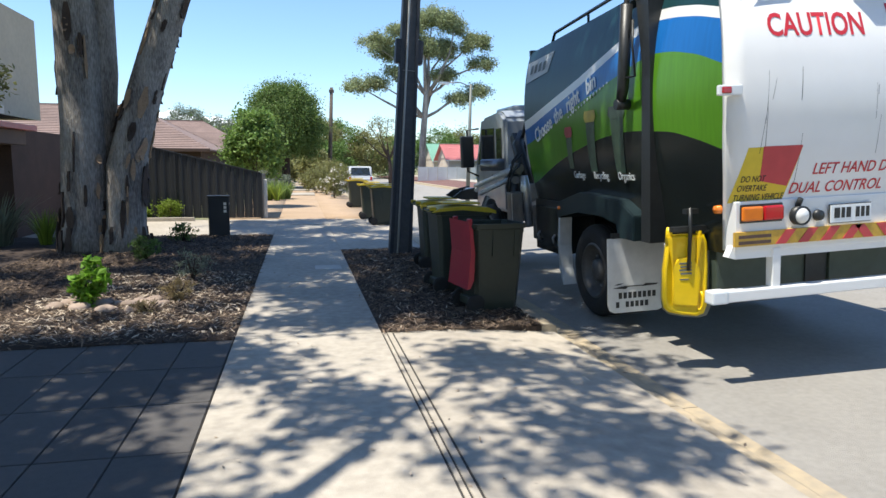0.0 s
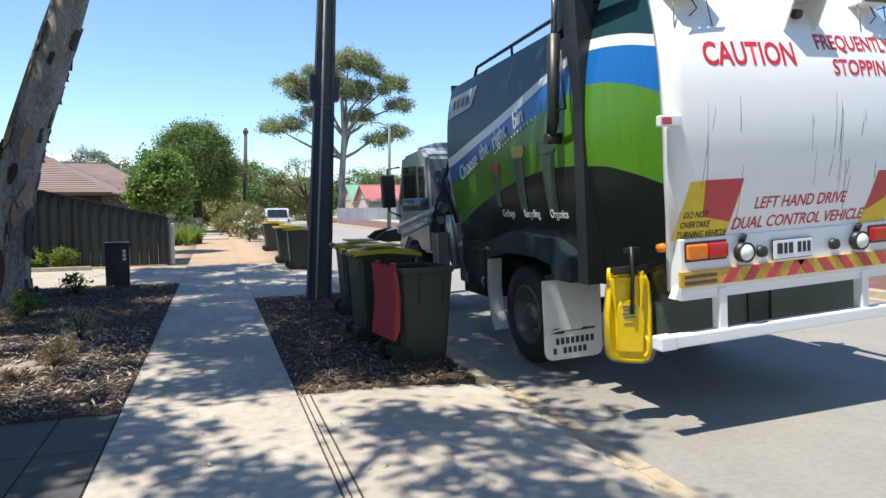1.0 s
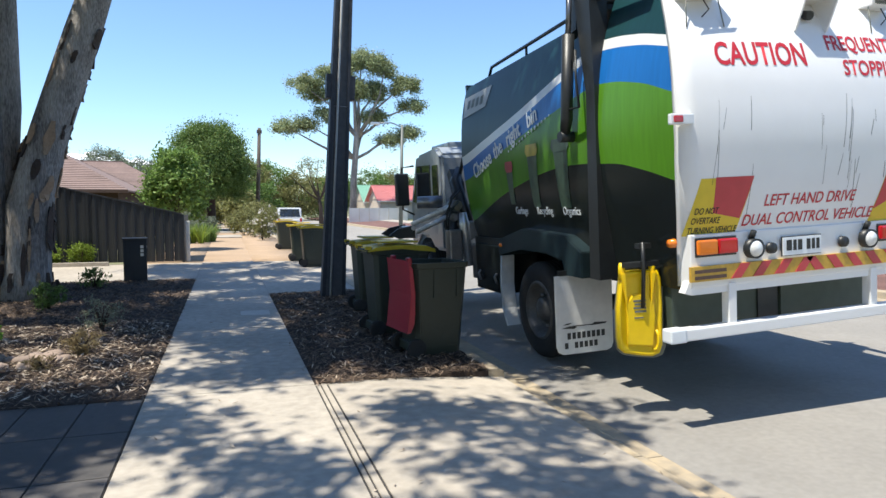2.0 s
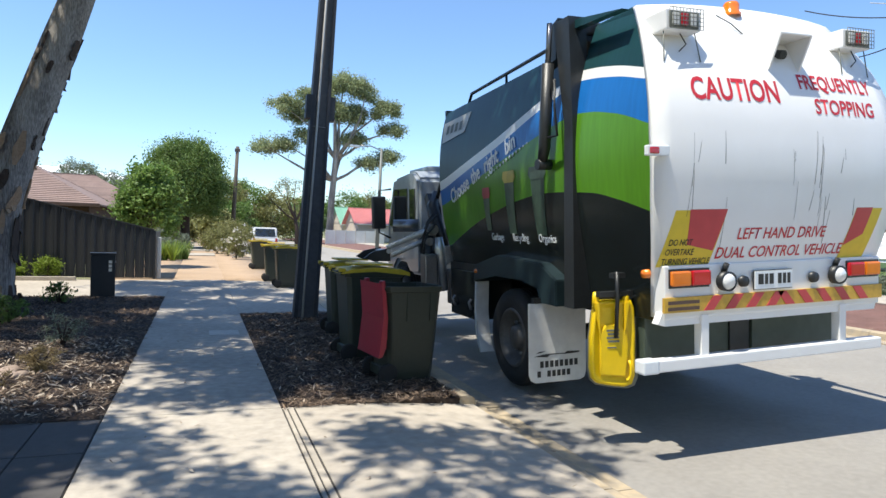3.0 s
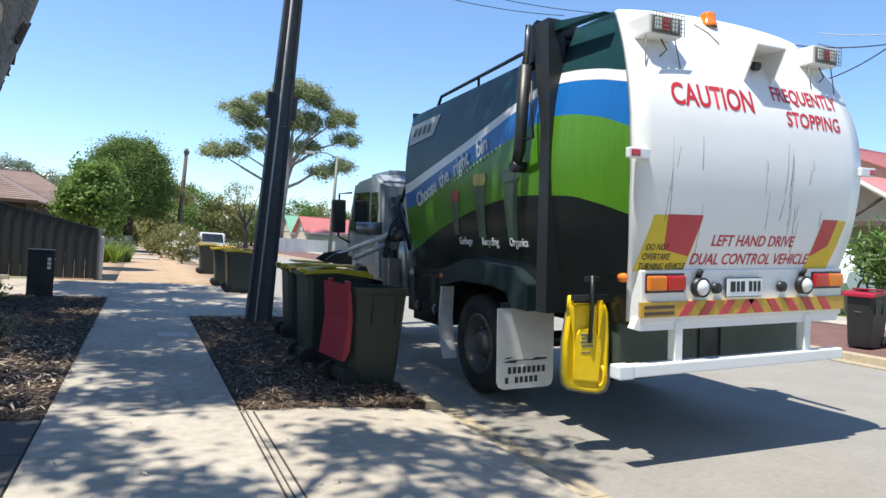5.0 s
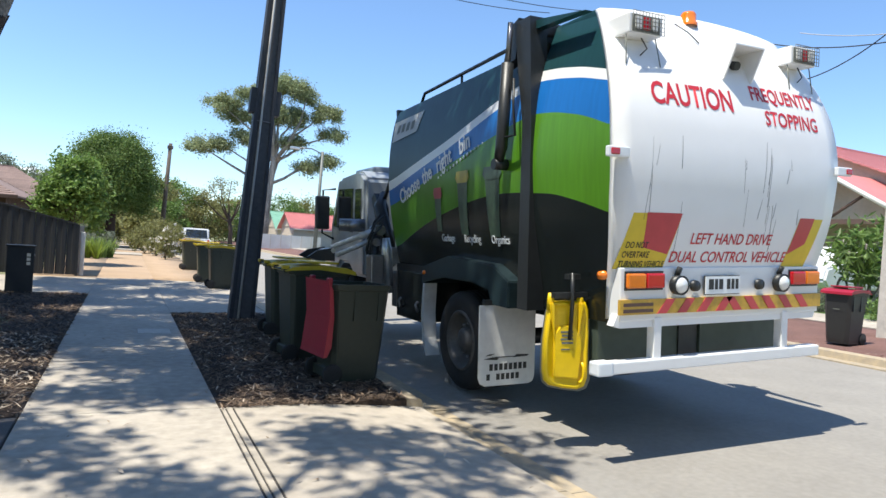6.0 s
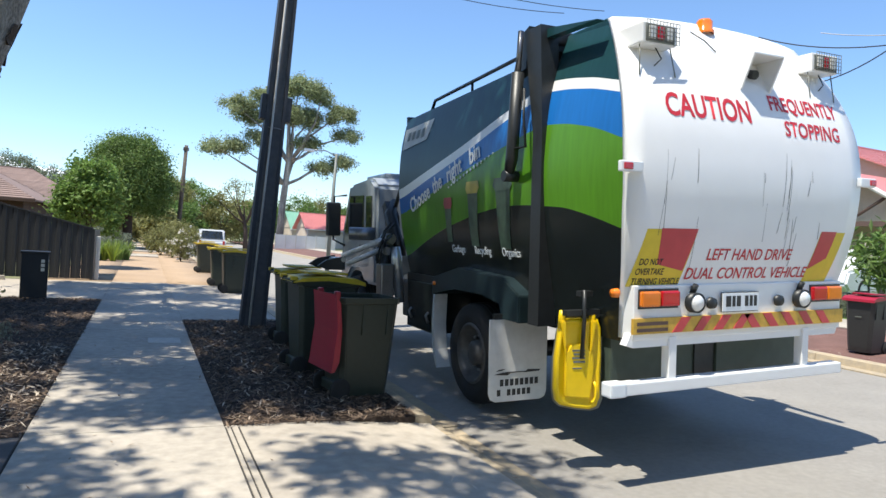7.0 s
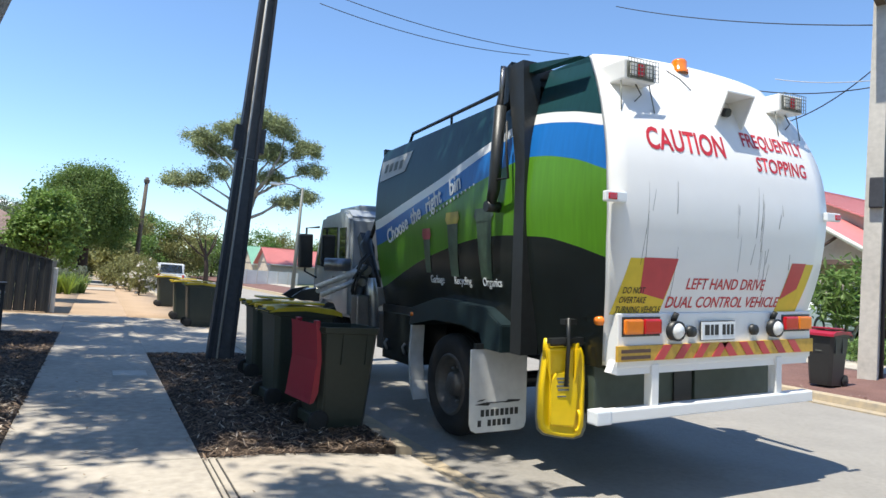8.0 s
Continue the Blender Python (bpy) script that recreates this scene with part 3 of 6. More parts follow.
# side markers
for s in (1, -1):
    x0 = -0.13 if s == 1 else W - 0.03
    mk = pbox("side_marker", (x0, -0.12, 2.20), (x0 + 0.19, -0.08, 2.275), M_WHTTXT, TRUCK, "white arm with red marker lamp", 0.01)
    xx = x0 + (0.02 if s == 1 else 0.11)
    pbox("marker_lens", (xx, -0.128, 2.215), (xx + 0.075, -0.118, 2.26), M_LENSR, mk, "", 0.008)

# upper work lamps in cages, beacon and camera hood
for x in (0.31, W - 0.31):
    y0 = by(3.16) - 0.12
    cage = pbox("work_lamp", (x - 0.155, y0 - 0.03, 3.13), (x + 0.155, y0 + 0.34, 3.28), M_WHITE, TRUCK, "white lamp housing behind a wire cage", 0.012)
    pbox("lamp_glass", (x - 0.13, y0 - 0.038, 3.145), (x + 0.13, y0 - 0.031, 3.265), M_GREYPL, cage)
    for k in range(3):
        pbox("lamp_lens", (x - 0.11 + 0.078 * k, y0 - 0.05, 3.16), (x - 0.05 + 0.078 * k, y0 - 0.039, 3.25), M_LENSR if k == 1 else M_LENSC, cage, "", 0.006)
    for k in range(11):
        ptube("cage_wire", [(x - 0.15 + 0.03 * k, y0 - 0.065, 3.13), (x - 0.15 + 0.03 * k, y0 - 0.065, 3.28)], 0.0028, M_GREYPL, cage, "", 5)
    for k in range(6):
        ptube("cage_wire", [(x - 0.15, y0 - 0.065, 3.13 + 0.03 * k), (x + 0.15, y0 - 0.065, 3.13 + 0.03 * k)], 0.0028, M_GREYPL, cage, "", 5)
    for sgn in (-0.14, 0.14):
        ptube("lamp_strut", [(x + sgn, y0 + 0.02, 3.135), on_panel(x + sgn * 1.12, 2.90, 0.004).translation], 0.0045, M_GREYPL, cage, "", 6)
    ptube("lamp_wire", [(x + 0.03, y0 + 0.05, 3.135), on_panel(x + 0.06, 3.02, 0.03).translation, on_panel(x + 0.0, 2.98, 0.004).translation], 0.005, M_STEELBLK, cage, "", 5)
y0 = by(3.1)
hood = pbox("camera_hood", (1.10, y0 - 0.24, 3.14), (1.42, y0 + 0.10, 3.155), M_WHITE, TRUCK, "white steel hood over the reversing camera", 0.003)
for a in (1.10, 1.405):
    bm = bmesh.new()
    prism(bm, [(y0 - 0.24, 3.14), (y0 + 0.1, 3.14), (by(2.9), 2.90), (by(2.9) - 0.02, 2.90)], a, a + 0.015)
    part("hood_cheek", bm, M_WHITE, hood)
ptube("camera_body", [(1.26, y0 + 0.02, 3.06), (1.26, y0 - 0.12, 3.02)], 0.035, M_STEELBLK, hood, "", 12)
# scratches down the panel
sc = random.Random(9)
for k in range(22):
    x = sc.choice([0.32, 0.6, 1.2, 1.28, 1.35, 1.42, 1.5, 1.6, 1.75, 1.9]) + sc.uniform(-0.04, 0.04)
    z1 = sc.uniform(1.75, 2.45)
    ln, wd = sc.uniform(0.06, 0.42), sc.uniform(0.0025, 0.006)
    dx = sc.uniform(-0.04, 0.015)
    decal("scratch", [(x + dx, z1 - ln), (x + dx + wd, z1 - ln), (x + wd * 0.6, z1), (x, z1)], M_BLKTXT, PANEL, 0.0016)
ptube("loose_wire", [on_panel(0.85, 3.32, 0.01).translation, on_panel(0.93, 3.24, 0.02).translation, on_panel(1.0, 3.16, 0.01).translation], 0.005, M_STEELBLK, TRUCK, "", 5)
bm = bmesh.new()
lathe(bm, [(0.09, 0.0), (0.09, 0.03), (0.075, 0.04), (0.075, 0.11), (0.06, 0.135), (0.0, 0.145)], 20, Matrix.Translation((1.06, 0.36, 3.39)) @ Matrix.Scale(0.85, 4))
part("beacon", bm, M_LENSO, TRUCK, "orange rotating warning beacon")

# rear post, hood frame and ram
for mir in (False, True):
    def X(v, mir=mir):
        return W - v if mir else v
    bm = bmesh.new()
    xs = sorted((X(-0.05), X(0.12)))
    prism(bm, [(0.98, 1.0), (1.14, 1.0), (1.12, 2.6), (1.28, 3.50), (1.03, 3.50), (0.98, 2.6)], xs[0], xs[1])
    part("tailgate_post", bm, M_STEELBLK, TRUCK, "black steel tailgate hinge post")
    bm = bmesh.new()
    prism(bm, [(1.30, 3.20), (1.52, 3.16), (1.40, 3.50), (1.26, 3.55)], xs[0] + 0.03, xs[1] - 0.03)
    part("hinge_bracket", bm, M_STEELBLK, TRUCK)
    ram = ptube("hydraulic_ram", [(X(-0.11), 1.40, 2.30), (X(-0.11), 1.36, 2.42), (X(-0.10), 1.30, 3.15)], [0.045, 0.055, 0.055], M_STEELBLK, TRUCK, "black hydraulic lifting ram", 12)
    ptube("ram_rod", [(X(-0.10), 1.30, 3.15), (X(-0.09), 1.28, 3.5)], 0.025, M_RAM, ram)
    ptube("ram_eye", [(X(-0.16), 1.41, 2.27), (X(0.0), 1.41, 2.27)], 0.05, M_STEELBLK, ram)
    ptube("hose", [(X(-0.08), 1.22, 3.0), (X(-0.12), 1.16, 2.75), (X(-0.10), 1.15, 2.5), (X(-0.11), 1.3, 2.5)], 0.012, M_STEELBLK, ram, "", 6)
    bm = bmesh.new()
    prism(bm, [(0.36, 3.36), (1.10, 3.40), (1.10, 3.47), (0.95, 3.46)], xs[0] + 0.06, xs[1] - 0.03)
    part("hood_side", bm, M_TEAL, TRUCK)
    ptube("roof_rail", [(X(0.22), 1.60, 3.34), (X(0.22), 1.75, 3.44), (X(0.22), 3.80, 3.37), (X(0.22), 3.9, 3.26)], 0.02, M_STEELBLK, TRUCK, "black tube rail along the roof edge", 8)
    ptube("rail_stay", [(X(0.22), 2.8, 3.28), (X(0.22), 2.8, 3.41)], 0.015, M_STEELBLK, TRUCK)
pbox("hood_beam", (0.0, 1.06, 3.36), (W, 1.30, 3.48), M_STEELBLK, TRUCK, "black cross beam over the tailgate", 0.02)
pbox("hood_top", (0.25, 0.5, 3.38), (W - 0.25, 1.08, 3.46), M_TEAL, TRUCK, "", 0.02)
ptube("top_rail", [(0.50, 0.85, 3.44), (0.50, 0.85, 3.55), (0.95, 0.85, 3.55), (0.95, 0.85, 3.44)], 0.022, M_STEELBLK, TRUCK)

# side decals


def on_side(y, z, rise=0.0, out=0.008):
    """A pose on the kerb side: x runs to the rear of the truck, y up."""
    e = 0.02
    up = Vector((sx(z + e) - sx(z - e), 0, 2 * e)).normalized()
    rt = Vector((0, -math.cos(rise), 0)) + up * math.sin(rise)
    up2 = up * math.cos(rise) + Vector((0, math.sin(rise), 0))
    nr = rt.cross(up2)
    m = Matrix((rt, up2, nr)).transposed().to_4x4()
    m.translation = Vector((sx(z), y, z)) + nr * out
    return m


y, z = 3.93, 1.99
for w_, step in (("Choose", 0.88), ("the", 0.47), ("right", 0.66), ("bin", 0.4)):
    rise = math.atan(0.29)
    words("side_lettering", w_, 0.25, on_side(y, z, rise), M_WHTTXT, TRUCK, "LEFT", 0.80, 0, 0.002, 0.004)
    y -= step * math.cos(rise) * 0.82
    z += step * math.sin(rise) * 0.82
for i in range(14):
    k = i / 13
    bm = bmesh.new()
    lathe(bm, [(0.0, 0.004), (0.012 + 0.016 * k if i < 10 else 0.02 - 0.012 * (k - 0.7) / 0.3, 0.004), (0.012, 0.0)], 10, on_side(2.83 - 0.96 * k, 2.25 + 0.27 * k, 0, 0.006))
    part("dot", bm, M_WHTTXT, TRUCK)
M_PIC = mat("printed_bin_grey_green", (0.05, 0.085, 0.06), 0.3, var=0.5, scale=6)
M_PICR = mat("printed_red", (0.33, 0.06, 0.07), 0.3, var=0.2)
M_PICY = mat("printed_yellow", (0.36, 0.30, 0.04), 0.3, var=0.2)
for yc, zt, zb_, wd, lid in ((2.86, 2.14, 1.66, 0.22, M_PICR), (2.27, 2.28, 1.63, 0.30, M_PICY), (1.66, 2.28, 1.62, 0.36, M_PIC)):
    bm = bmesh.new()
    g = []
    for i in range(7):
        z = zb_ + (zt - 0.09 - zb_) * i / 6
        hw = wd * (0.26 + 0.12 * i / 6)
        g.append([bm.verts.new(on_side(yc + s * hw, z, 0, 0.006).translation) for s in (1, -1)])
    for a, b in zip(g, g[1:]):
        bm.faces.new((a[0], a[1], b[1], b[0]))
    pic = part("printed_bin", bm, M_PIC, TRUCK, "printed picture of a wheelie bin")
    bm = bmesh.new()
    v = [bm.verts.new(on_side(yc + a * wd, zt + b, 0, 0.009).translation) for a, b in ((0.5, -0.07), (0.36, -0.12), (-0.36, -0.12), (-0.5, -0.07), (-0.42, 0.0), (0.42, 0.0))]
    bm.faces.new(v)
    part("printed_lid", bm, lid, pic)
for tx, yc in (("Garbage", 2.83), ("Recycling", 2.30), ("Organics", 1.74)):
    words("side_lettering", tx, 0.115, on_side(yc, 1.555), M_WHTTXT, TRUCK, "LEFT", 0.80)
bm = bmesh.new()
bm.faces.new([bm.verts.new(on_side(a, b, 0, 0.007).translation) for a, b in ((4.35, 2.80), (3.60, 2.86), (3.50, 3.10), (4.40, 3.07))])
sg = part("depot_sign", bm, M_FLAP, TRUCK, "pale rectangular sign with dark print")
for i in range(4):
    bm = bmesh.new()
    a = 4.25 - 0.15 * i
    bm.faces.new([bm.verts.new(on_side(p, q, 0, 0.010).translation) for p, q in ((a, 2.9), (a - 0.09, 2.91), (a - 0.09, 3.02), (a, 3.01))])
    part("sign_bar", bm, M_GREYPL, sg)

# wheels and guards


def wheel(y, x0, wid, rad, parent):
    m = pose(x0, y, rad, 0, 90, 0)
    bm = bmesh.new()
    prof = [(rad * 0.60, 0.02), (rad * 0.72, -0.005), (rad * 0.90, 0.0), (rad * 0.97, 0.03), (rad, 0.07), (rad, wid - 0.07), (rad * 0.97, wid - 0.03), (rad * 0.9, wid), (rad * 0.6, wid - 0.02)]
    lathe(bm, prof, 40, m)
    wh = part("wheel", bm, M_RUBBER, parent, "worn black truck tyre")
    bm = bmesh.new()
    lathe(bm, [(rad * 0.61, 0.02), (rad * 0.56, 0.0), (rad * 0.53, 0.05), (rad * 0.45, 0.13), (rad * 0.25, 0.15), (rad * 0.24, 0.05), (rad * 0.16, 0.03), (0.0, 0.03)], 32, m)
    rim = part("rim", bm, M_RIM, wh, "dusty steel rim")
    for k in range(10):
        a = 2 * math.pi * k / 10
        bm = bmesh.new()
        lathe(bm, [(0.0, -0.03), (0.016, -0.028), (0.018, 0.0)], 6, m @ Matrix.Translation((rad * 0.34 * math.cos(a), rad * 0.34 * math.sin(a), 0.13)))
        part("wheel_nut", bm, M_RAM, rim)
    for k in range(3):
        bm = bmesh.new()
        lathe(bm, [(rad + 0.001, 0.09 + k * (wid - 0.2) / 2), (rad + 0.001, 0.105 + k * (wid - 0.2) / 2)], 40, m)
        part("tread_groove", bm, M_STEELBLK, wh)


for x0, y in ((0.04, 2.40), (0.36, 2.40), (W - 0.34, 2.40), (W - 0.66, 2.40), (0.05, 6.55), (W - 0.35, 6.55)):
    wheel(y, x0, 0.30, 0.52, TRUCK)
ptube("axle", [(0.2, 2.4, 0.52), (W - 0.2, 2.4, 0.52)], 0.09, M_STEELBLK, TRUCK)
for mir in (False, True):
    a, b = (W - 0.60, W + 0.04) if mir else (-0.04, 0.60)
    bm = bmesh.new()
    prism(bm, [(1.30, 0.98), (1.30, 1.22), (1.60, 1.36), (2.55, 1.40), (3.18, 1.26), (3.22, 1.06), (3.18, 1.06), (3.15, 1.20), (2.54, 1.33), (1.62, 1.29), (1.36, 1.17), (1.36, 0.98)], a, b)
    bmesh.ops.bevel(bm, geom=list(bm.edges), offset=0.008, segments=2, affect="EDGES")
    fn = part("mudguard", bm, M_GUARD, TRUCK, "dark teal boxy steel mudguard")
    bm = bmesh.new()
    xv = a if not mir else b - 0.02
    prism(bm, [(1.31, 0.985), (1.31, 1.21), (1.60, 1.35), (2.55, 1.39), (3.17, 1.25), (3.20, 1.07), (3.08, 1.09), (2.60, 1.17), (2.00, 1.17), (1.66, 1.12), (1.60, 0.985)], xv - 0.004, xv + 0.016)
    part("guard_side", bm, M_GUARD, fn)
    bm = bmesh.new()
    tube(bm, [(xv + 0.01, 3.16, 1.23), (xv + 0.01, 2.55, 1.37), (xv + 0.01, 1.60, 1.33), (xv + 0.01, 1.32, 1.20)], 0.014, 6)
    part("guard_rolled_edge", bm, M_STEELBLK, fn)
    bm = bmesh.new()
    lathe(bm, [(0.0, 0.03), (0.02, 0.028), (0.024, 0.0)], 10, pose(xv, 3.12, 1.19, 0, -90, 0))
    part("guard_reflector", bm, M_LENSO, fn)
    bm = bmesh.new()
    prism(bm, [(3.19, 1.06), (3.23, 0.72), (3.19, 0.42), (3.08, 0.24), (3.04, 0.25), (3.14, 0.44), (3.18, 0.72), (3.15, 1.06)], a + 0.01, a + 0.17)
    part("front_flap", bm, M_FLAP, TRUCK, "white curved front mudflap")
bm = bmesh.new()
prism(bm, [(-0.17, 0.98), (-0.17, 0.30), (-0.15, 0.245), (-0.10, 0.22), (0.38, 0.215), (0.43, 0.235), (0.45, 0.29), (0.45, 0.98)], 1.585, 1.603, "y")
bmesh.ops.bevel(bm, geom=list(bm.edges), offset=0.004, segments=2, affect="EDGES")
fl = part("mudflap", bm, M_FLAP, TRUCK, "white rubber mudflap with black print")
for row, z0, hgt, x0, cnt in ((0, 0.365, 0.062, -0.055, 8), (1, 0.275, 0.058, -0.085, 8)):
    for k in range(cnt):
        x = x0 + 0.053 * k
        if row == 1 and k in (1, 7):
            continue
        pbox("print_bar", (x, 1.581, z0), (x + 0.036, 1.584, z0 + hgt), M_BLKTXT, fl)
for pts in ([(-0.12, 0.475), (0.02, 0.462), (0.05, 0.478), (-0.02, 0.492)], [(0.0, 0.484), (0.24, 0.482), (0.24, 0.490), (0.0, 0.494)], [(0.20, 0.478), (0.36, 0.482), (0.38, 0.498), (0.24, 0.506)], [(-0.10, 0.505), (-0.04, 0.508), (0.0, 0.522), (-0.06, 0.52)]):
    bm = bmesh.new()
    prism(bm, pts, 1.581, 1.584, "y")
    part("stencil_smear", bm, M_BLKTXT, fl)
pbox("mudflap", (W - 0.5, 1.585, 0.25), (W + 0.1, 1.605, 0.98), M_STEELBLK, TRUCK, "black rubber mudflap")
pbox("flap_bar", (-0.12, 1.58, 0.98), (W, 1.63, 1.03), M_STEELBLK, TRUCK)

# yellow lid hung on a hook at the rear side
LID_EDGE = [(-0.13, -0.335), (-0.02, -0.36), (0.10, -0.375), (0.155, -0.355), (0.18, -0.29), (0.185, 0.05), (0.175, 0.25), (0.15, 0.31), (-0.12, 0.31), (-0.15, 0.22), (-0.175, 0.02), (-0.178, -0.22), (-0.165, -0.30)]


def shell(edge, y0, y1, steps):
    """A pressed plastic tray: the outline shrinks step by step as it rises."""
    bm = bmesh.new()
    rings = []
    for k, (scale, y) in enumerate([(1.0, y1), (1.0, y0 + 0.02)] + steps):
        rings.append([bm.verts.new((x * scale, y, z * (1 - (1 - scale) * 0.6))) for x, z in edge])
    for r0, r1 in zip(rings, rings[1:]):
        for k in range(len(edge)):
            bm.faces.new((r0[k], r0[(k + 1) % len(edge)], r1[(k + 1) % len(edge)], r1[k])).smooth = True
    bm.faces.new(rings[0][::-1])
    bm.faces.new(rings[-1])
    return bm


lid = part("hung_lid", shell(LID_EDGE, -0.03, 0.03, [(0.97, -0.03), (0.86, -0.034), (0.82, -0.022), (0.4, -0.026)]), M_YBIN, TRUCK, "bright yellow plastic bin lid hung as a flap")
lid.location = (-0.06, 0.42, 0.83)
lid.rotation_euler = (0, 0, radians(-14))
bm = bmesh.new()
prism(bm, [(-0.11, -0.27), (0.10, -0.29), (0.125, -0.05), (0.115, 0.05), (0.05, 0.13), (-0.06, 0.13), (-0.11, 0.06)], -0.046, -0.02, "y")
bmesh.ops.bevel(bm, geom=list(bm.edges), offset=0.012, segments=3, affect="EDGES")
part("lid_panel", bm, M_YBIN, lid)
for x in (-0.13, 0.11):
    ptube("lid_lug", [(x, -0.008, 0.24), (x, -0.012, 0.33), (x, -0.005, 0.375)], [0.03, 0.026, 0.018], M_YBIN, lid, "", 12)
    bm = bmesh.new()
    prism(bm, [(x - 0.022, 0.30), (x + 0.022, 0.30), (x * 0.75, -0.02)], -0.055, -0.02, "y")
    bmesh.ops.bevel(bm, geom=list(bm.edges), offset=0.008, segments=2, affect="EDGES")
    part("lid_rib", bm, M_YBIN, lid)
ptube("hinge_pin", [(-0.14, 0.0, 0.335), (0.13, 0.0, 0.335)], 0.012, M_STEELBLK, lid, "", 8)
for i in range(4):
    pbox("print_bar", (-0.055 + 0.01 * (i % 2), -0.05, 0.07 - 0.028 * i), (0.045, -0.045, 0.085 - 0.028 * i), M_GREYPL, lid)
pbox("print_bar", (-0.05, -0.05, -0.06), (0.02, -0.045, -0.05), M_GREYPL, lid)
bm = bmesh.new()
tube(bm, [(0.125, -0.04, -0.16), (0.135, -0.052, -0.20), (0.135, -0.052, -0.27), (0.125, -0.04, -0.31), (0.10, -0.04, -0.315)], 0.012, 8)
part("hand_grip", bm, M_YBIN, lid)
part("backing_lid", shell([(x * 1.12 + 0.035, z * 1.03 - 0.02) for x, z in LID_EDGE], 0.035, 0.10, [(0.97, 0.04)]), M_GREYPL, lid, "grey-green plastic backing lid")
hk = ptube("hook_rod", [(-0.05, 0.36, 1.36), (-0.05, 0.35, 1.18), (-0.06, 0.36, 0.85)], 0.016, M_STEELBLK, TRUCK, "black steel hook rod", 8)
pbox("hook_bracket", (-0.08, 0.36, 1.31), (0.03, 0.42, 1.35), M_STEELBLK, hk)
pbox("hook_bar", (-0.20, 0.36, 1.17), (0.10, 0.42, 1.21), M_STEELBLK, hk)
bm = bmesh.new()
lathe(bm, [(0.0, 0.05), (0.03, 0.045), (0.035, 0.0)], 12, pose(0.04, 0.10, 1.36, 0, -90, 0))
part("side_lamp", bm, M_LENSO, TRUCK, "small orange side lamp")

# tool box, chassis gear
tb = pbox("tool_box", (0.02, 3.30, 0.58), (0.5, 4.12, 1.16), M_BLACKP, TRUCK, "black steel tool box", 0.01)
for y in (3.42, 3.95):
    bm = bmesh.new()
    tube(bm, [(0.012, y, 0.70), (-0.012, y - 0.02, 0.73), (-0.012, y + 0.02, 0.78), (0.012, y, 0.82)], 0.016, 8)
    part("latch", bm, M_RAM, tb)
pbox("hydraulic_tank", (0.25, 4.16, 0.60), (0.9, 4.9, 1.10), M_STEELBLK, TRUCK, "black hydraulic tank", 0.03)

# cab
CY = 5.55
bm = bmesh.new()
prism(bm, [(CY, 0.95), (CY, 2.42), (CY + 0.25, 2.56), (CY + 1.35, 2.50), (CY + 1.75, 1.75), (CY + 1.85, 0.75), (CY + 1.5, 0.62), (CY + 1.45, 0.95), (CY + 1.2, 1.12), (CY + 0.75, 1.12), (CY + 0.5, 0.95)], 0.06, W - 0.06)
bmesh.ops.bevel(bm, geom=list(bm.edges), offset=0.05, segments=3, affect="EDGES")
cab = part("cab", bm, M_CABP, TRUCK, "silver-grey truck cab")
bm = bmesh.new()
prism(bm, [(CY + 0.55, 1.62), (CY + 0.55, 2.30), (CY + 1.25, 2.32), (CY + 1.58, 1.72)], 0.045, 0.062)
part("side_window", bm, M_GLASS, cab, "dark side window")
bm = bmesh.new()
prism(bm, [(CY + 0.15, 1.75), (CY + 0.15, 2.28), (CY + 0.42, 2.28), (CY + 0.42, 1.75)], 0.045, 0.062)
part("quarter_window", bm, M_GLASS, cab)
pbox("rear_window", (0.5, CY - 0.015, 1.8), (W - 0.5, CY + 0.005, 2.3), M_GLASS, cab)
pbox("door_handle", (0.03, CY + 0.5, 1.5), (0.06, CY + 0.68, 1.54), M_STEELBLK, cab)
pbox("roof_visor", (0.3, CY + 0.3, 2.54), (W - 0.3, CY + 1.2, 2.64), M_CABP, cab, "", 0.03)
for mir in (False, True):
    def X(v, mir=mir):
        return W - v if mir else v
    a, b = sorted((X(-0.26), X(-0.03)))
    mr = pbox("wing_mirror", (a, CY + 1.52, 1.66), (b, CY + 1.66, 2.22), M_STEELBLK, TRUCK, "large black wing mirror", 0.03)
    ptube("mirror_arm", [(X(0.06), CY + 1.5, 2.34), (X(-0.13), CY + 1.6, 2.32), (X(-0.14), CY + 1.6, 1.6), (X(0.06), CY + 1.6, 1.5)], 0.018, M_STEELBLK, mr)
pbox("step", (0.02, CY + 0.4, 0.45), (0.4, CY + 0.9, 0.52), M_STEELBLK, TRUCK)
ptube("hopper_stay", [(0.08, 4.38, 2.55), (0.10, 4.95, 1.95), (0.1, 5.05, 1.9)], 0.028, M_STEELBLK, TRUCK, "black diagonal stay tube", 8)

# lifting arm beside the cab
arm = thing("lifting_arm", pose(-0.25, -0.05, 0.22), "", "")
arm.parent = TRUCK
arm["label"] = "greasy silver and black hydraulic bin-lifting arm"
bm = bmesh.new()
prism(bm, [(4.45, 1.0), (4.62, 1.0), (4.75, 1.75), (4.95, 1.95), (5.05, 1.88), (4.85, 1.55), (4.78, 1.0)], 0.22, 0.36)
part("arm_tower", bm, M_STEELBLK, arm, "black steel arm tower")
pbox("pump_box", (0.12, 4.62, 0.95), (0.42, 4.95, 1.45), M_RAM, arm, "grey steel pump housing", 0.02)
ptube("pump_cylinder", [(0.02, 4.72, 1.50), (-0.30, 4.85, 1.50)], 0.085, M_RAM, arm, "dark hydraulic motor", 16)
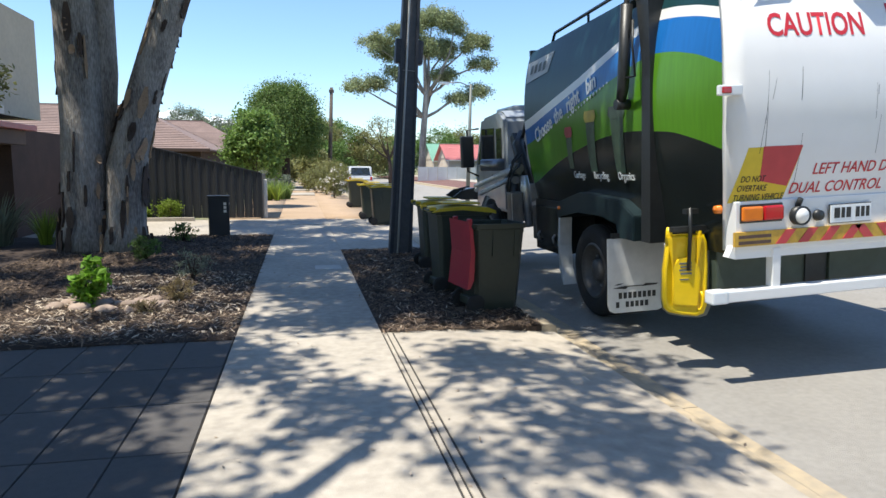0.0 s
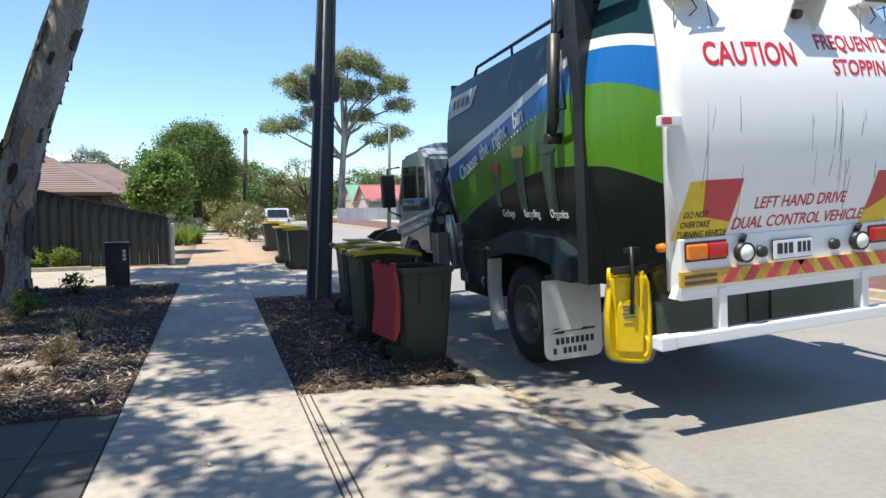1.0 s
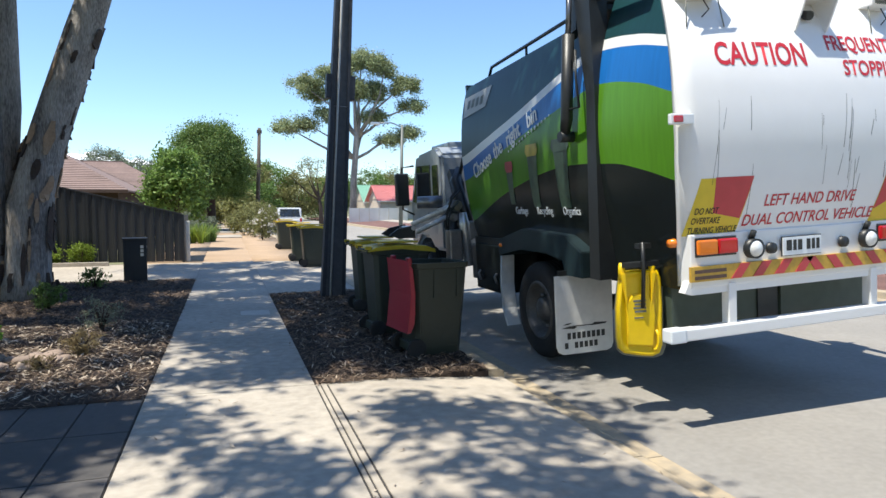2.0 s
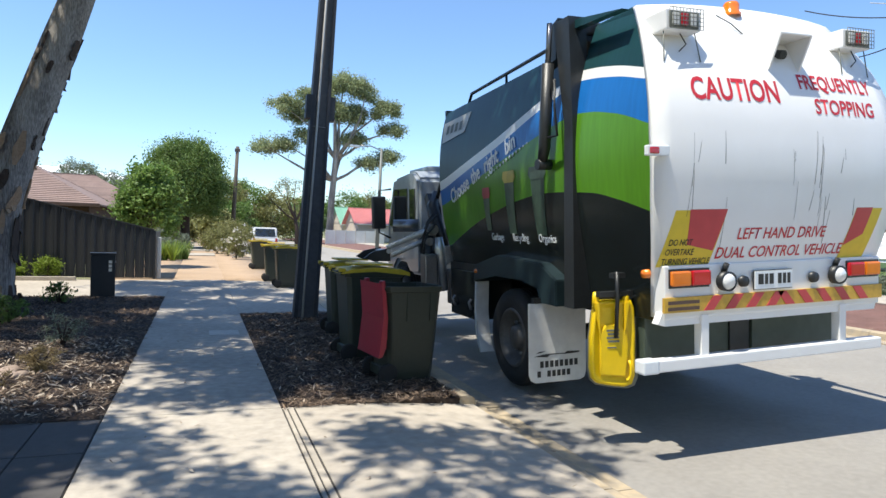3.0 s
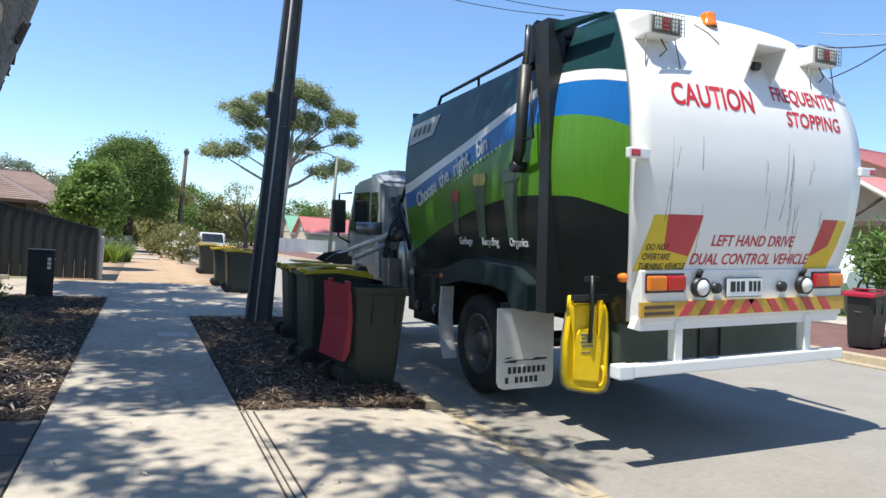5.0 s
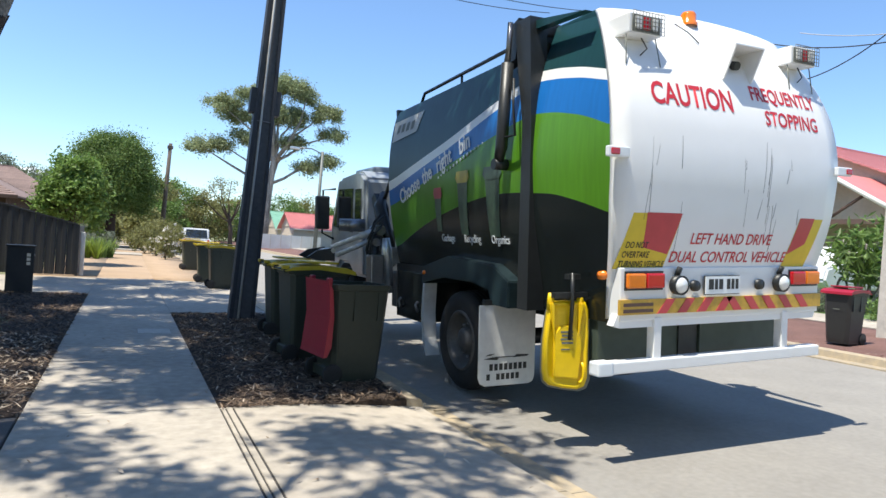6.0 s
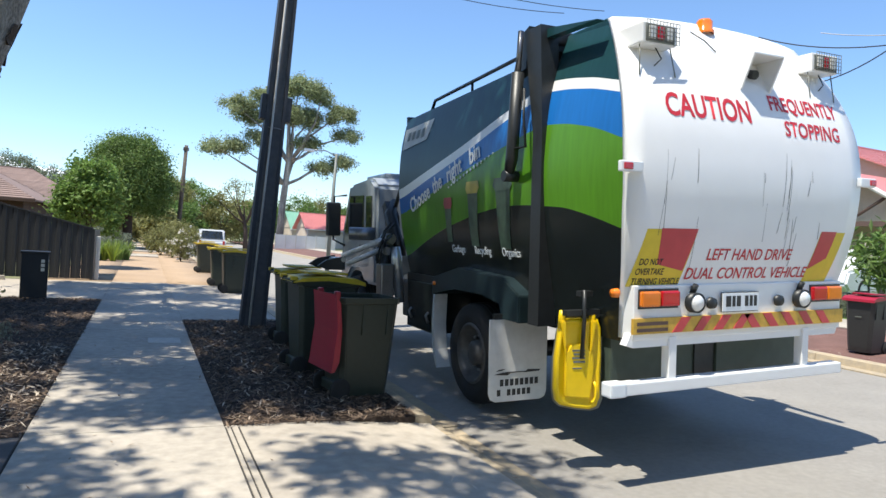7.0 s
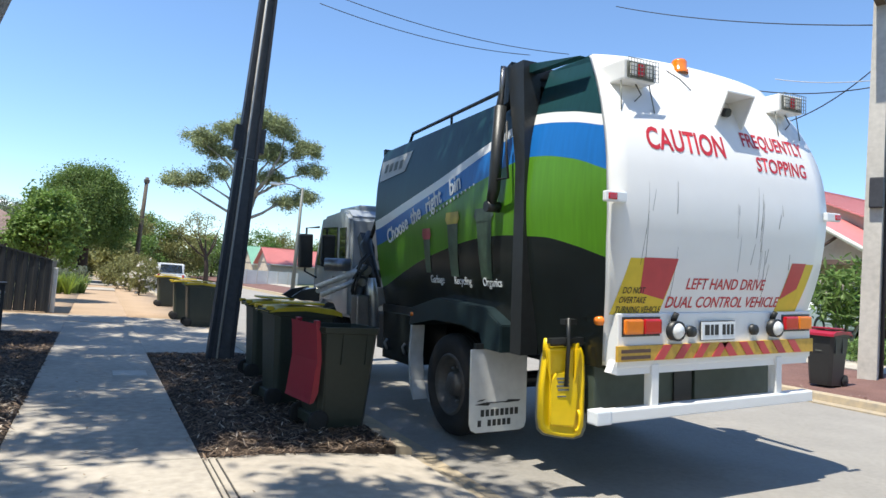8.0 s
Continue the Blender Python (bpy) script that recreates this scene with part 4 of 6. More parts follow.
ptube("upper_link", [(0.18, 4.62, 1.44), (-0.05, 4.70, 1.36), (-0.06, 4.70, 1.355), (-0.42, 4.80, 1.20)], [0.05, 0.05, 0.036, 0.036], M_BRIGHT, arm, "bright steel link", 12)
ptube("lower_link", [(0.06, 4.60, 1.30), (-0.36, 4.76, 1.10)], 0.034, M_BRIGHT, arm, "bright steel link", 10)
ptube("arm_elbow", [(0.12, 4.55, 1.36), (0.08, 4.55, 1.05), (0.14, 4.5, 0.80)], [0.05, 0.06, 0.045], M_STEELBLK, arm, "", 10)
ptube("arm_column", [(0.20, 4.42, 1.34), (0.21, 4.42, 1.18), (0.26, 4.42, 0.62)], [0.05, 0.075, 0.06], M_ALU, arm, "", 12)
pbox("valve_box", (0.24, 4.40, 0.98), (0.44, 4.56, 1.22), M_ALU, arm, "dusty pale valve box", 0.012)
ptube("grip_rail", [(-0.40, 4.75, 1.16), (-0.44, 5.3, 1.14)], 0.035, M_ALU, arm, "", 8)
for yy in (4.78, 5.28):
    bm = bmesh.new()
    prism(bm, [(-0.38, 1.02), (-0.38, 1.20), (-0.62, 1.16), (-0.74, 1.08), (-0.62, 1.03)], yy - 0.02, yy + 0.02, "y")
    part("gripper_claw", bm, M_STEELBLK, arm)
ptube("arm_joint", [(0.17, 4.52, 1.44), (0.17, 4.80, 1.44)], 0.07, M_RAM, arm, "", 12)
ptube("arm_joint", [(0.10, 4.48, 1.28), (0.10, 4.78, 1.28)], 0.055, M_RAM, arm, "", 12)
pbox("arm_foot", (-0.02, 4.36, 0.55), (0.16, 4.56, 1.12), M_RAM, arm, "", 0.02)
bm = bmesh.new()
tube(bm, [(0.36, 4.95, 1.95), (0.25, 4.8, 1.75), (0.28, 4.62, 1.45), (0.34, 4.5, 1.15)], [0.05, 0.09, 0.08, 0.05], 8)
part("arm_boom", bm, M_STEELBLK, arm, "black curved boom")
rnd = random.Random(5)
for k in range(9):
    a = Vector((0.12 + 0.1 * rnd.random(), 4.4 + 0.35 * rnd.random(), 1.45 + 0.2 * rnd.random()))
    b = Vector((0.04 + 0.15 * rnd.random(), 4.45 + 0.3 * rnd.random(), 0.75 + 0.3 * rnd.random()))
    c = (a + b) / 2 + Vector((-0.12, 0.1 * rnd.uniform(-1, 1), 0.05))
    ptube("hose", [a, (a + c) / 2 + Vector((-0.03, 0, 0.02)), c, (c + b) / 2 + Vector((-0.02, 0, -0.02)), b], 0.013, M_STEELBLK, arm, "", 6)
for k in range(5):
    pbox("arm_clamp", (0.08, 4.42 + 0.05 * k, 0.95 + 0.11 * k), (0.18, 4.50 + 0.05 * k, 1.0 + 0.11 * k), M_RAM, arm, "", 0.006)


# ---- wheelie bins ----
def wheelie_bin(m, w, d, h, body, lidm, label, opened=False, group="wheelie bins"):
    """Hinge and wheels on the -y side, front on +y."""
    root = thing("wheelie_bin", m, label, "bin", group)
    bm = bmesh.new()
    rings = []
    for z, k in ((0.02, 0.74), (0.10, 0.78), (h * 0.55, 0.88), (h * 0.88, 0.95), (h * 0.885, 1.0), (h * 0.94, 1.02)):
        a, b, c = w / 2 * k, d / 2 * k, 0.05
        sh = 0.05 * (1 - k)
        rings.append([bm.verts.new((x, y + sh, z)) for x, y in ((-a + c, -b), (a - c, -b), (a, -b + c), (a, b - c), (a - c, b), (-a + c, b), (-a, b - c), (-a, -b + c))])
    for r0, r1 in zip(rings, rings[1:]):
        for k in range(8):
            bm.faces.new((r0[k], r0[(k + 1) % 8], r1[(k + 1) % 8], r1[k]))
    inner = [bm.verts.new((v.co.x * 0.93, v.co.y * 0.93, v.co.z)) for v in rings[-1]]
    low = [bm.verts.new((v.co.x * 0.75, v.co.y * 0.75, 0.08)) for v in rings[-1]]
    for k in range(8):
        j = (k + 1) % 8
        bm.faces.new((rings[-1][k], rings[-1][j], inner[j], inner[k]))
        bm.faces.new((inner[k], inner[j], low[j], low[k]))
    bm.faces.new(rings[0][::-1])
    bm.faces.new(low)
    part("body", bm, body, root)
    for s in (-1, 1):
        bm = bmesh.new()
        mm = pose(s * w * 0.40 - 0.03, -d * 0.40, 0.10, 0, 90, 0)
        lathe(bm, [(0.0, 0.0), (0.04, 0.0), (0.05, 0.012), (0.085, 0.012), (0.10, 0.02), (0.10, 0.05), (0.085, 0.058), (0.05, 0.058), (0.0, 0.062)], 22, mm)
        part("wheel", bm, M_RUBBER, root)
        for k in (0.3, -0.1):
            pbox("rib", (s * w * 0.462 - 0.008, k * d - 0.02, h * 0.60), (s * w * 0.462 + 0.012, k * d + 0.02, h * 0.88), body, root)
    pbox("axle_housing", (-w * 0.36, -d * 0.44, 0.05), (w * 0.36, -d * 0.34, 0.15), body, root, "", 0.015)
    ptube("handle_bar", [(-w * 0.40, -d * 0.54, h * 0.93), (w * 0.40, -d * 0.54, h * 0.93)], 0.016, body, root, "", 8)
    for s in (-1, 1):
        pbox("hinge_lug", (s * w * 0.36 - 0.02, -d * 0.57, h * 0.90), (s * w * 0.36 + 0.02, -d * 0.48, h * 0.96), body, root, "", 0.006)
    # lid in its own frame, hinge along x at the origin
    hinge = Matrix.Translation((0, -d * 0.54, h * 0.95)) @ (pose(0, 0, 0, 271, 0, 0) if opened else Matrix())
    bm = bmesh.new()
    prof = [(-0.02, 0.0), (0.06, 0.05), (d * 0.5, 0.075), (d * 0.95, 0.06), (d * 1.09, 0.02), (d * 1.10, -0.02), (d * 1.04, -0.01), (d * 0.5, 0.03), (0.05, 0.01)]
    fs = prism(bm, prof, -w * 0.53, w * 0.53)
    for v in bm.verts:
        v.co.z -= 0.5 * (abs(v.co.x) / (w * 0.5)) ** 6 * 0.05
        v.co = hinge @ v.co
    ld = part("lid", bm, lidm, root, "hanging open" if opened else "")
    bm = bmesh.new()
    box(bm, (-w * 0.36, d * 0.2, 0.058), (w * 0.36, d * 0.85, 0.082), 0.01, hinge)
    part("lid_rise", bm, lidm, ld)
    for x in (-w * 0.38, w * 0.38):
        bm = bmesh.new()
        box(bm, (x - 0.03, -0.045, -0.015), (x + 0.03, 0.03, 0.03), 0.008, hinge)
        part("lid_hinge", bm, lidm, ld)
    bm = bmesh.new()
    box(bm, (-0.05, d * 0.48, h * 0.62), (0.05, d * 0.485, h * 0.635), 0)
    part("print_bar", bm, M_GREYPL, root)
    return root


wheelie_bin(pose(1.97, 6.15, 0.0, 0, 0, -90 + 8), 0.54, 0.64, 1.03, M_BIN, M_LIDR, "dark green wheelie bin with its red lid hanging open", True)
wheelie_bin(pose(1.89, 7.35, 0.0, 0, 0, -90 + 4), 0.58, 0.73, 1.10, M_BIN, M_LIDY, "dark green wheelie bin with a closed yellow lid")
wheelie_bin(pose(2.06, 9.2, 0.0, 0, 0, -90), 0.58, 0.72, 1.07, M_BIN, M_LIDY, "dark green yellow-lidded wheelie bin at the lifting arm")
wheelie_bin(pose(2.12, 16.9, 0.0, 0, 0, -90), 0.58, 0.72, 1.07, M_BIN, M_LIDY, "dark green wheelie bin with yellow lid on tan verge", group="bins on the verge")
wheelie_bin(pose(2.02, 18.9, 0.0, 0, 0, -92), 0.58, 0.72, 1.07, M_BIN, M_LIDY, "dark green wheelie bin with yellow lid on tan verge", group="bins on the verge")
wheelie_bin(pose(2.05, 24.5, 0.0, 0, 0, -88), 0.58, 0.72, 1.07, M_BIN, M_LIDY, "dark green wheelie bin with yellow lid on tan verge", group="bins on the verge")
wheelie_bin(pose(10.75, 6.75, road_z(10.75) + 0.11, 0, 0, 95), 0.48, 0.56, 0.93, M_BINBLK, M_LIDR, "black wheelie bin with a faded red lid across the street", group="bins across the street")


# ---- poles ----
def stobie(m, label, wide, deep, h, core, steel, cap=0.25):
    """Concrete pole between two steel channels, tapering."""
    root = thing("stobie_pole", m, label, "utility pole", "utility poles")
    for nm, a, b, mt in (("steel_channel", -0.5, -0.34, steel), ("concrete_core", -0.34, 0.34, core), ("steel_channel", 0.34, 0.5, steel)):
        bm = bmesh.new()
        v = []
        inset = 0.02 if nm == "concrete_core" else 0.0
        for z, k in ((-0.1, 1.0), (h, 0.45)):
            v.append([bm.verts.new((x * wide * k, y * (deep * (0.6 + 0.4 * k) - inset * 2), z)) for x, y in ((a, -0.5), (b, -0.5), (b, 0.5), (a, 0.5))])
        for k in range(4):
            bm.faces.new((v[0][k], v[0][(k + 1) % 4], v[1][(k + 1) % 4], v[1][k]))
        bm.faces.new(v[0][::-1])
        bm.faces.new(v[1])
        part(nm, bm, mt, root)
    return root


sp = stobie(pose(1.66, 10.85, 0, 0, 2.6, 0), "dark tapered steel and concrete utility pole in mulch", 0.40, 0.24, 9.5, M_POLEC, M_POLES)
bm = bmesh.new()
tube(bm, [(-0.06, -0.135, 0.0), (-0.045, -0.12, 4.0), (-0.03, -0.10, 9.0)], 0.018, 6)
part("conduit", bm, M_POLEW, sp, "pale conduit strip up the pole face")
for x in (-0.19, 0.19):
    pbox("bracket_box", (x - 0.05, -0.1, 3.35), (x + 0.05, 0.1, 3.75), M_POLES, sp, "dark steel bracket", 0.01)
bm = bmesh.new()
tube(bm, [(0.17 * math.cos(a), 0.135 * math.sin(a), 3.22) for a in [2 * math.pi * i / 12 for i in range(13)]], 0.007, 5)
part("band_wire", bm, M_RAM, sp)


# ---- plants ----
def tree(m, label, trunks, leaf_sets, bark, group="", category="tree", name="tree"):
    """trunks: lists of (points, radii); leaf_sets: (centres, size, material, droop, thin)."""
    root = thing(name, m, label, category, group)
    for pts, rad in trunks:
        bm = bmesh.new()
        tube(bm, pts, rad, 12)
        for v in bm.verts:
            nz = noise.noise(v.co * 1.7) * 0.12 + noise.noise(v.co * 5) * 0.05
            c = min((Vector(p) for p in pts), key=lambda p: (p - v.co).length)
            v.co += (v.co - c) * nz
        part("trunk" if rad[0] > 0.08 else "limb", bm, bark, root)
    for i, (c, size, mt, droop, thin) in enumerate(leaf_sets):
        ob = new("crown", leaf_mesh("crown", c, size, mt, droop, thin, 10 + i + len(c) % 97))
        ob.parent = root
    return root


def limbs(base, tips, r0, r1, seed):
    """Bent limbs from a base to each tip."""
    r = random.Random(seed)
    out = []
    b = Vector(base)
    for t in tips:
        t = Vector(t)
        mid = (b + t) / 2 + Vector((r.uniform(-1, 1), r.uniform(-1, 1), r.uniform(0, 1))) * (t - b).length * 0.12
        q = (b + mid) / 2 + Vector((0, 0, -1)) * (t - b).length * 0.03
        out.append(([b, q, mid, (mid + t) / 2, t], [r0, r0 * 0.8, (r0 + r1) / 2, r1 * 1.3, r1]))
    return out


# twin-stemmed gum beside the path, its crown high over the path
G1 = [([(-3.95, 12.3, -0.1), (-3.92, 12.3, 0.4), (-3.86, 12.3, 2.2), (-3.88, 12.3, 4.2), (-4.2, 12.1, 7.0), (-4.8, 11.6, 9.2)], [0.50, 0.42, 0.38, 0.36, 0.24, 0.1]),
      ([(-3.62, 12.45, 1.6), (-3.50, 12.45, 3.2), (-3.48, 12.4, 5.0), (-3.2, 12.0, 8.6)], [0.22, 0.22, 0.21, 0.1]),
      ([(-3.25, 12.2, -0.1), (-3.22, 12.2, 0.4), (-3.18, 12.25, 1.5), (-2.85, 12.25, 2.8), (-2.30, 12.2, 4.4), (-1.55, 12.0, 6.6), (-1.0, 11.4, 8.8)], [0.47, 0.36, 0.34, 0.31, 0.28, 0.2, 0.08])]
G1 += limbs((-4.6, 11.7, 8.6), [(-7.0, 9.5, 9.5), (-6.6, 13.0, 10.0), (-5.0, 9.0, 10.5)], 0.12, 0.03, 3)
G1 += limbs((-1.5, 12.0, 6.8), [(-0.4, 9.2, 9.2), (-1.2, 6.6, 9.4), (-2.6, 13.5, 9.6), (0.4, 6.2, 9.3), (-3.6, 15.6, 10.8)], 0.11, 0.03, 4)
gl = np.concatenate([slab(-4.5, -0.9, 4.7, 13.2, 8.5, 9.7, 190, 21), slab(-5.6, -4.5, 8.0, 13.2, 8.5, 9.7, 24, 28), slab(-6.2, -1.6, 13.2, 17.4, 10.3, 11.3, 84, 22), slab(-9.0, -6.8, 4.0, 13.5, 8.5, 9.8, 60, 23), slab(-6.8, -5.2, 7.6, 13.5, 8.5, 9.8, 42, 26), slab(-6.8, -4.6, 4.2, 7.6, 8.6, 9.6, 6, 27), slab(-1.4, -0.4, 4.2, 10.5, 8.7, 9.5, 34, 24), slab(-0.5, 1.2, 4.8, 9.6, 8.8, 9.8, 40, 25)])
gum = tree(pose(0, 0, 0), "twin-trunked grey gum tree with peeling bark in mulch", G1, [(gl, 0.21, M_LF_CROWN, 0.5, 0.36)], M_BARK)
r_ = random.Random(11)
for k in range(150):
    st = G1[2] if k % 2 else G1[0]
    i = r_.randrange(0, 4)
    a, b = Vector(st[0][i]), Vector(st[0][i + 1])
    f = r_.random()
    p, rad = a.lerp(b, f), st[1][i] * (1 - f) + st[1][i + 1] * f
    ang = r_.uniform(0, 2 * math.pi)
    out = Vector((math.cos(ang), math.sin(ang), 0))
    hgt, wd = r_.uniform(0.15, 0.75), r_.uniform(0.02, 0.085)
    side = Vector((-out.y, out.x, 0))
    axis = (b - a).normalized()
    bm = bmesh.new()
    ring = []
    for j in range(5):
        q = p + axis * hgt * (j / 4 - 0.5)
        ww = wd * math.sin(math.pi * (0.12 + 0.76 * j / 4)) * r_.uniform(0.7, 1.2)
        lift = rad * 1.05 + (0.035 if j == 0 else 0.0) + r_.uniform(0, 0.02)
        ring.append([bm.verts.new(q + out * (lift + 0.004) + side * s * ww) for s in (-1, 1)] + [bm.verts.new(q + out * (lift - 0.05))])
    for u, v in zip(ring, ring[1:]):
        bm.faces.new((u[0], u[1], v[1], v[0]))
        bm.faces.new((u[1], u[2], v[2], v[1]))
        bm.faces.new((u[2], u[0], v[0], v[2]))
    part("bark_flake", bm, M_BARKD if r_.random() < 0.65 else M_BARKT, gum)

# the street tree behind the walker that shades the crossover
T2 = [([(-4.6, 0.2, -0.1), (-4.5, 0.2, 2.5), (-4.0, 0.5, 5.0), (-3.4, 1.0, 7.5)], [0.34, 0.27, 0.2, 0.08])] + limbs((-4.1, 0.5, 4.8), [(-1.8, 1.0, 7.6), (-4.8, 3.0, 8.2), (-3.2, -2.0, 8.0), (-2.0, 3.0, 8.0)], 0.12, 0.03, 6)
l2 = np.concatenate([slab(-8.6, -4.35, -1.5, 4.6, 7.6, 9.0, 175, 31), slab(-4.3, -1.2, -0.2, 4.3, 8.0, 9.0, 20, 32), slab(-2.4, -0.2, 2.6, 4.3, 8.2, 8.9, 5, 33)])
tree(pose(0, 0, 0), "spreading gum tree over the driveway crossover", T2, [(l2, 0.21, M_LF_CROWN, 0.5, 0.36)], M_BARK)

# unseen trees added beside and behind the walker to block low skylight
for i, (x, y, h, wx, wy) in enumerate(((-13.0, 6.5, 11.0, 3.2, 4.0), (-12.5, -1.5, 10.5, 3.0, 4.0), (-8.5, -10.0, 10.0, 4.2, 3.0), (0.5, -13.0, 9.0, 4.0, 2.6), (9.5, -14.0, 9.5, 4.5, 3.0))):
    ts = [([(x, y, -0.1), (x + 0.1, y, 2.0), (x, y + 0.2, h * 0.7)], [0.30, 0.24, 0.08])] + limbs((x + 0.05, y, h * 0.3), [(x - wx * 0.6, y, h * 0.6), (x + wx * 0.6, y + 0.5, h * 0.62), (x, y + wy * 0.6, h * 0.7), (x, y - wy * 0.6, h * 0.66)], 0.11, 0.03, 40 + i)
    lv = np.concatenate([slab(x - wx, x + wx, y - wy, y + wy, h * 0.62, h, 70, 340 + i, 110, 0.55), slab(x - wx * 0.9, x + wx * 0.9, y - wy * 0.9, y + wy * 0.9, h * 0.22, h * 0.62, 60, 350 + i, 110, 0.55)])
    tree(pose(0, 0, 0), "broad dark unseen tree added to block low skylight", ts, [(lv, 0.32, M_LF_CROWN, 0.3, 0.5)], M_BARKD, "trees round the crossing")


def blob_tree(x, y, zt, rx, rz, label, mt, seed, n=120, k=170, size=0.2, trunk=0.2, bark=None, low=-0.6, base=0.0, lean=0.0, shell=0.62):
    zc = zt - rz
    ts = [([(x - lean, y, base - 0.1), (x - lean * 0.5, y, base + (zc - base) * 0.5), (x, y, zc)], [trunk, trunk * 0.8, trunk * 0.4])]
    rr = random.Random(seed)
    ts += limbs((x - lean * 0.5, y, base + (zc - base) * 0.55), [(x + rr.uniform(-0.7, 0.7) * rx, y + rr.uniform(-0.7, 0.7) * rx, zc + rr.uniform(-0.3, 0.6) * rz) for _ in range(6)], trunk * 0.45, 0.02, seed)
    c = clumps((x, y, zc), (rx, rx, rz), n, k, rx * 0.26, seed, shell, low)
    return tree(pose(0, 0, 0), label, ts, [(c, size, mt, 0.2, 0.5)], bark or M_BARKD)


blob_tree(-0.95, 45, 6.9, 2.35, 2.6, "large dense rounded green tree over the path", M_LF_DARK, 41, 330, 430, 0.125, 0.32, low=-0.75)
blob_tree(-1.75, 25, 3.65, 1.0, 1.5, "young leafy green tree behind the fence", M_LF_BRIGHT2, 42, 130, 130, 0.13, 0.08)

# tall gum with separate leafy heads
heads = [((12.0, 60, 14.9), (1.9, 1.6, 1.0), 22), ((14.2, 60, 14.6), (1.4, 1.4, 0.9), 15), ((9.6, 60, 14.0), (1.7, 1.5, 0.9), 18), ((6.9, 60, 12.3), (1.5, 1.4, 0.8), 14), ((8.8, 60.5, 11.7), (1.3, 1.3, 0.7), 11), ((15.9, 60, 12.9), (1.5, 1.4, 0.8), 14), ((16.9, 60, 11.1), (1.1, 1.1, 0.6), 8), ((11.4, 60, 12.4), (1.5, 1.4, 0.8), 13), ((13.5, 60.5, 12.2), (1.5, 1.4, 0.8), 13),
         ((5.2, 60, 8.7), (1.2, 1.1, 0.5), 8), ((7.0, 60, 9.0), (1.1, 1.1, 0.5), 8), ((14.5, 60, 7.9), (1.2, 1.1, 0.5), 8), ((16.6, 60, 8.7), (1.0, 1.0, 0.5), 7), ((13.2, 60, 9.9), (1.3, 1.2, 0.6), 10), ((8.7, 60, 9.9), (0.9, 0.9, 0.5), 6)]
hl = np.concatenate([clumps(c, r, n, 330, 0.62, 50 + i, 0.45) for i, (c, r, n) in enumerate(heads)])
tg = [([(11.1, 60, -0.2), (11.2, 60, 4), (11.5, 60, 8), (11.3, 60, 12)], [0.36, 0.3, 0.26, 0.12])]
tg += limbs((11.3, 60, 6.0), [h[0] for h in heads[9:]], 0.15, 0.04, 8) + limbs((11.5, 60, 8), [h[0] for h in heads[:9]], 0.15, 0.05, 9)
tree(pose(0, 0, 0), "tall open-crowned gum tree with pale limbs", tg, [(hl, 0.20, M_LF_GUM, 0.45, 0.42)], M_BARK)

# a thin bare-limbed tree and the belt of far trees
bt = [([(5.75, 42, -0.1), (5.7, 42, 1.6), (5.5, 42, 2.6)], [0.16, 0.12, 0.08])] + limbs((5.65, 42, 2.0), [(4.3, 42, 4.2), (4.9, 42, 4.6), (5.6, 42, 4.5), (6.4, 42, 4.2), (3.9, 41.6, 3.4), (6.2, 42, 3.6)], 0.06, 0.015, 12)
bl = np.concatenate([clumps((5.0, 42, 3.8), (1.7, 1.2, 1.1), 50, 22, 0.3, 61, 0.4)])
tree(pose(0, 0, 0), "sparse dark street tree with thin crown", bt, [(bl, 0.15, M_LF_OLIVE, 0.3, 0.4)], M_BARKD)
far = [(2.5, 76, 7.0, 2.6, 3.0, M_LF_OLIVE), (5.0, 80, 7.2, 3.0, 3.4, M_LF_MID), (8.0, 78, 5.6, 2.6, 2.8, M_LF_OLIVE), (3.4, 70, 4.2, 2.2, 2.2, M_LF_MID), (-5.0, 74, 5.0, 3.0, 2.6, M_LF_OLIVE), (17.5, 84, 6.4, 3.0, 3.0, M_LF_MID), (21.0, 86, 6.6, 3.2, 3.2, M_LF_OLIVE), (12.5, 86, 5.6, 3.2, 2.8, M_LF_MID), (25, 84, 5.6, 3, 2.6, M_LF_MID),
       (-10, 70, 5.4, 3.5, 2.8, M_LF_MID), (-1.5, 62, 3.4, 2.4, 1.7, M_LF_OLIVE), (1.2, 54, 2.6, 1.5, 1.3, M_LF_OLIVE), (30, 90, 7.0, 4, 3.4, M_LF_OLIVE), (-17.5, 112, 10.6, 3.4, 2.6, M_LF_GREY), (-12.6, 114, 9.4, 3.0, 2.6, M_LF_GREY), (-22.5, 110, 9.2, 4.0, 2.8, M_LF_GREY)]
for i, (x, y, zt, rx, rz, mt) in enumerate(far):
    blob_tree(x, y, zt, rx, rz, "distant suburban tree with olive green foliage", mt, 70 + i, 90, 90, 0.26, 0.16, low=-0.9)

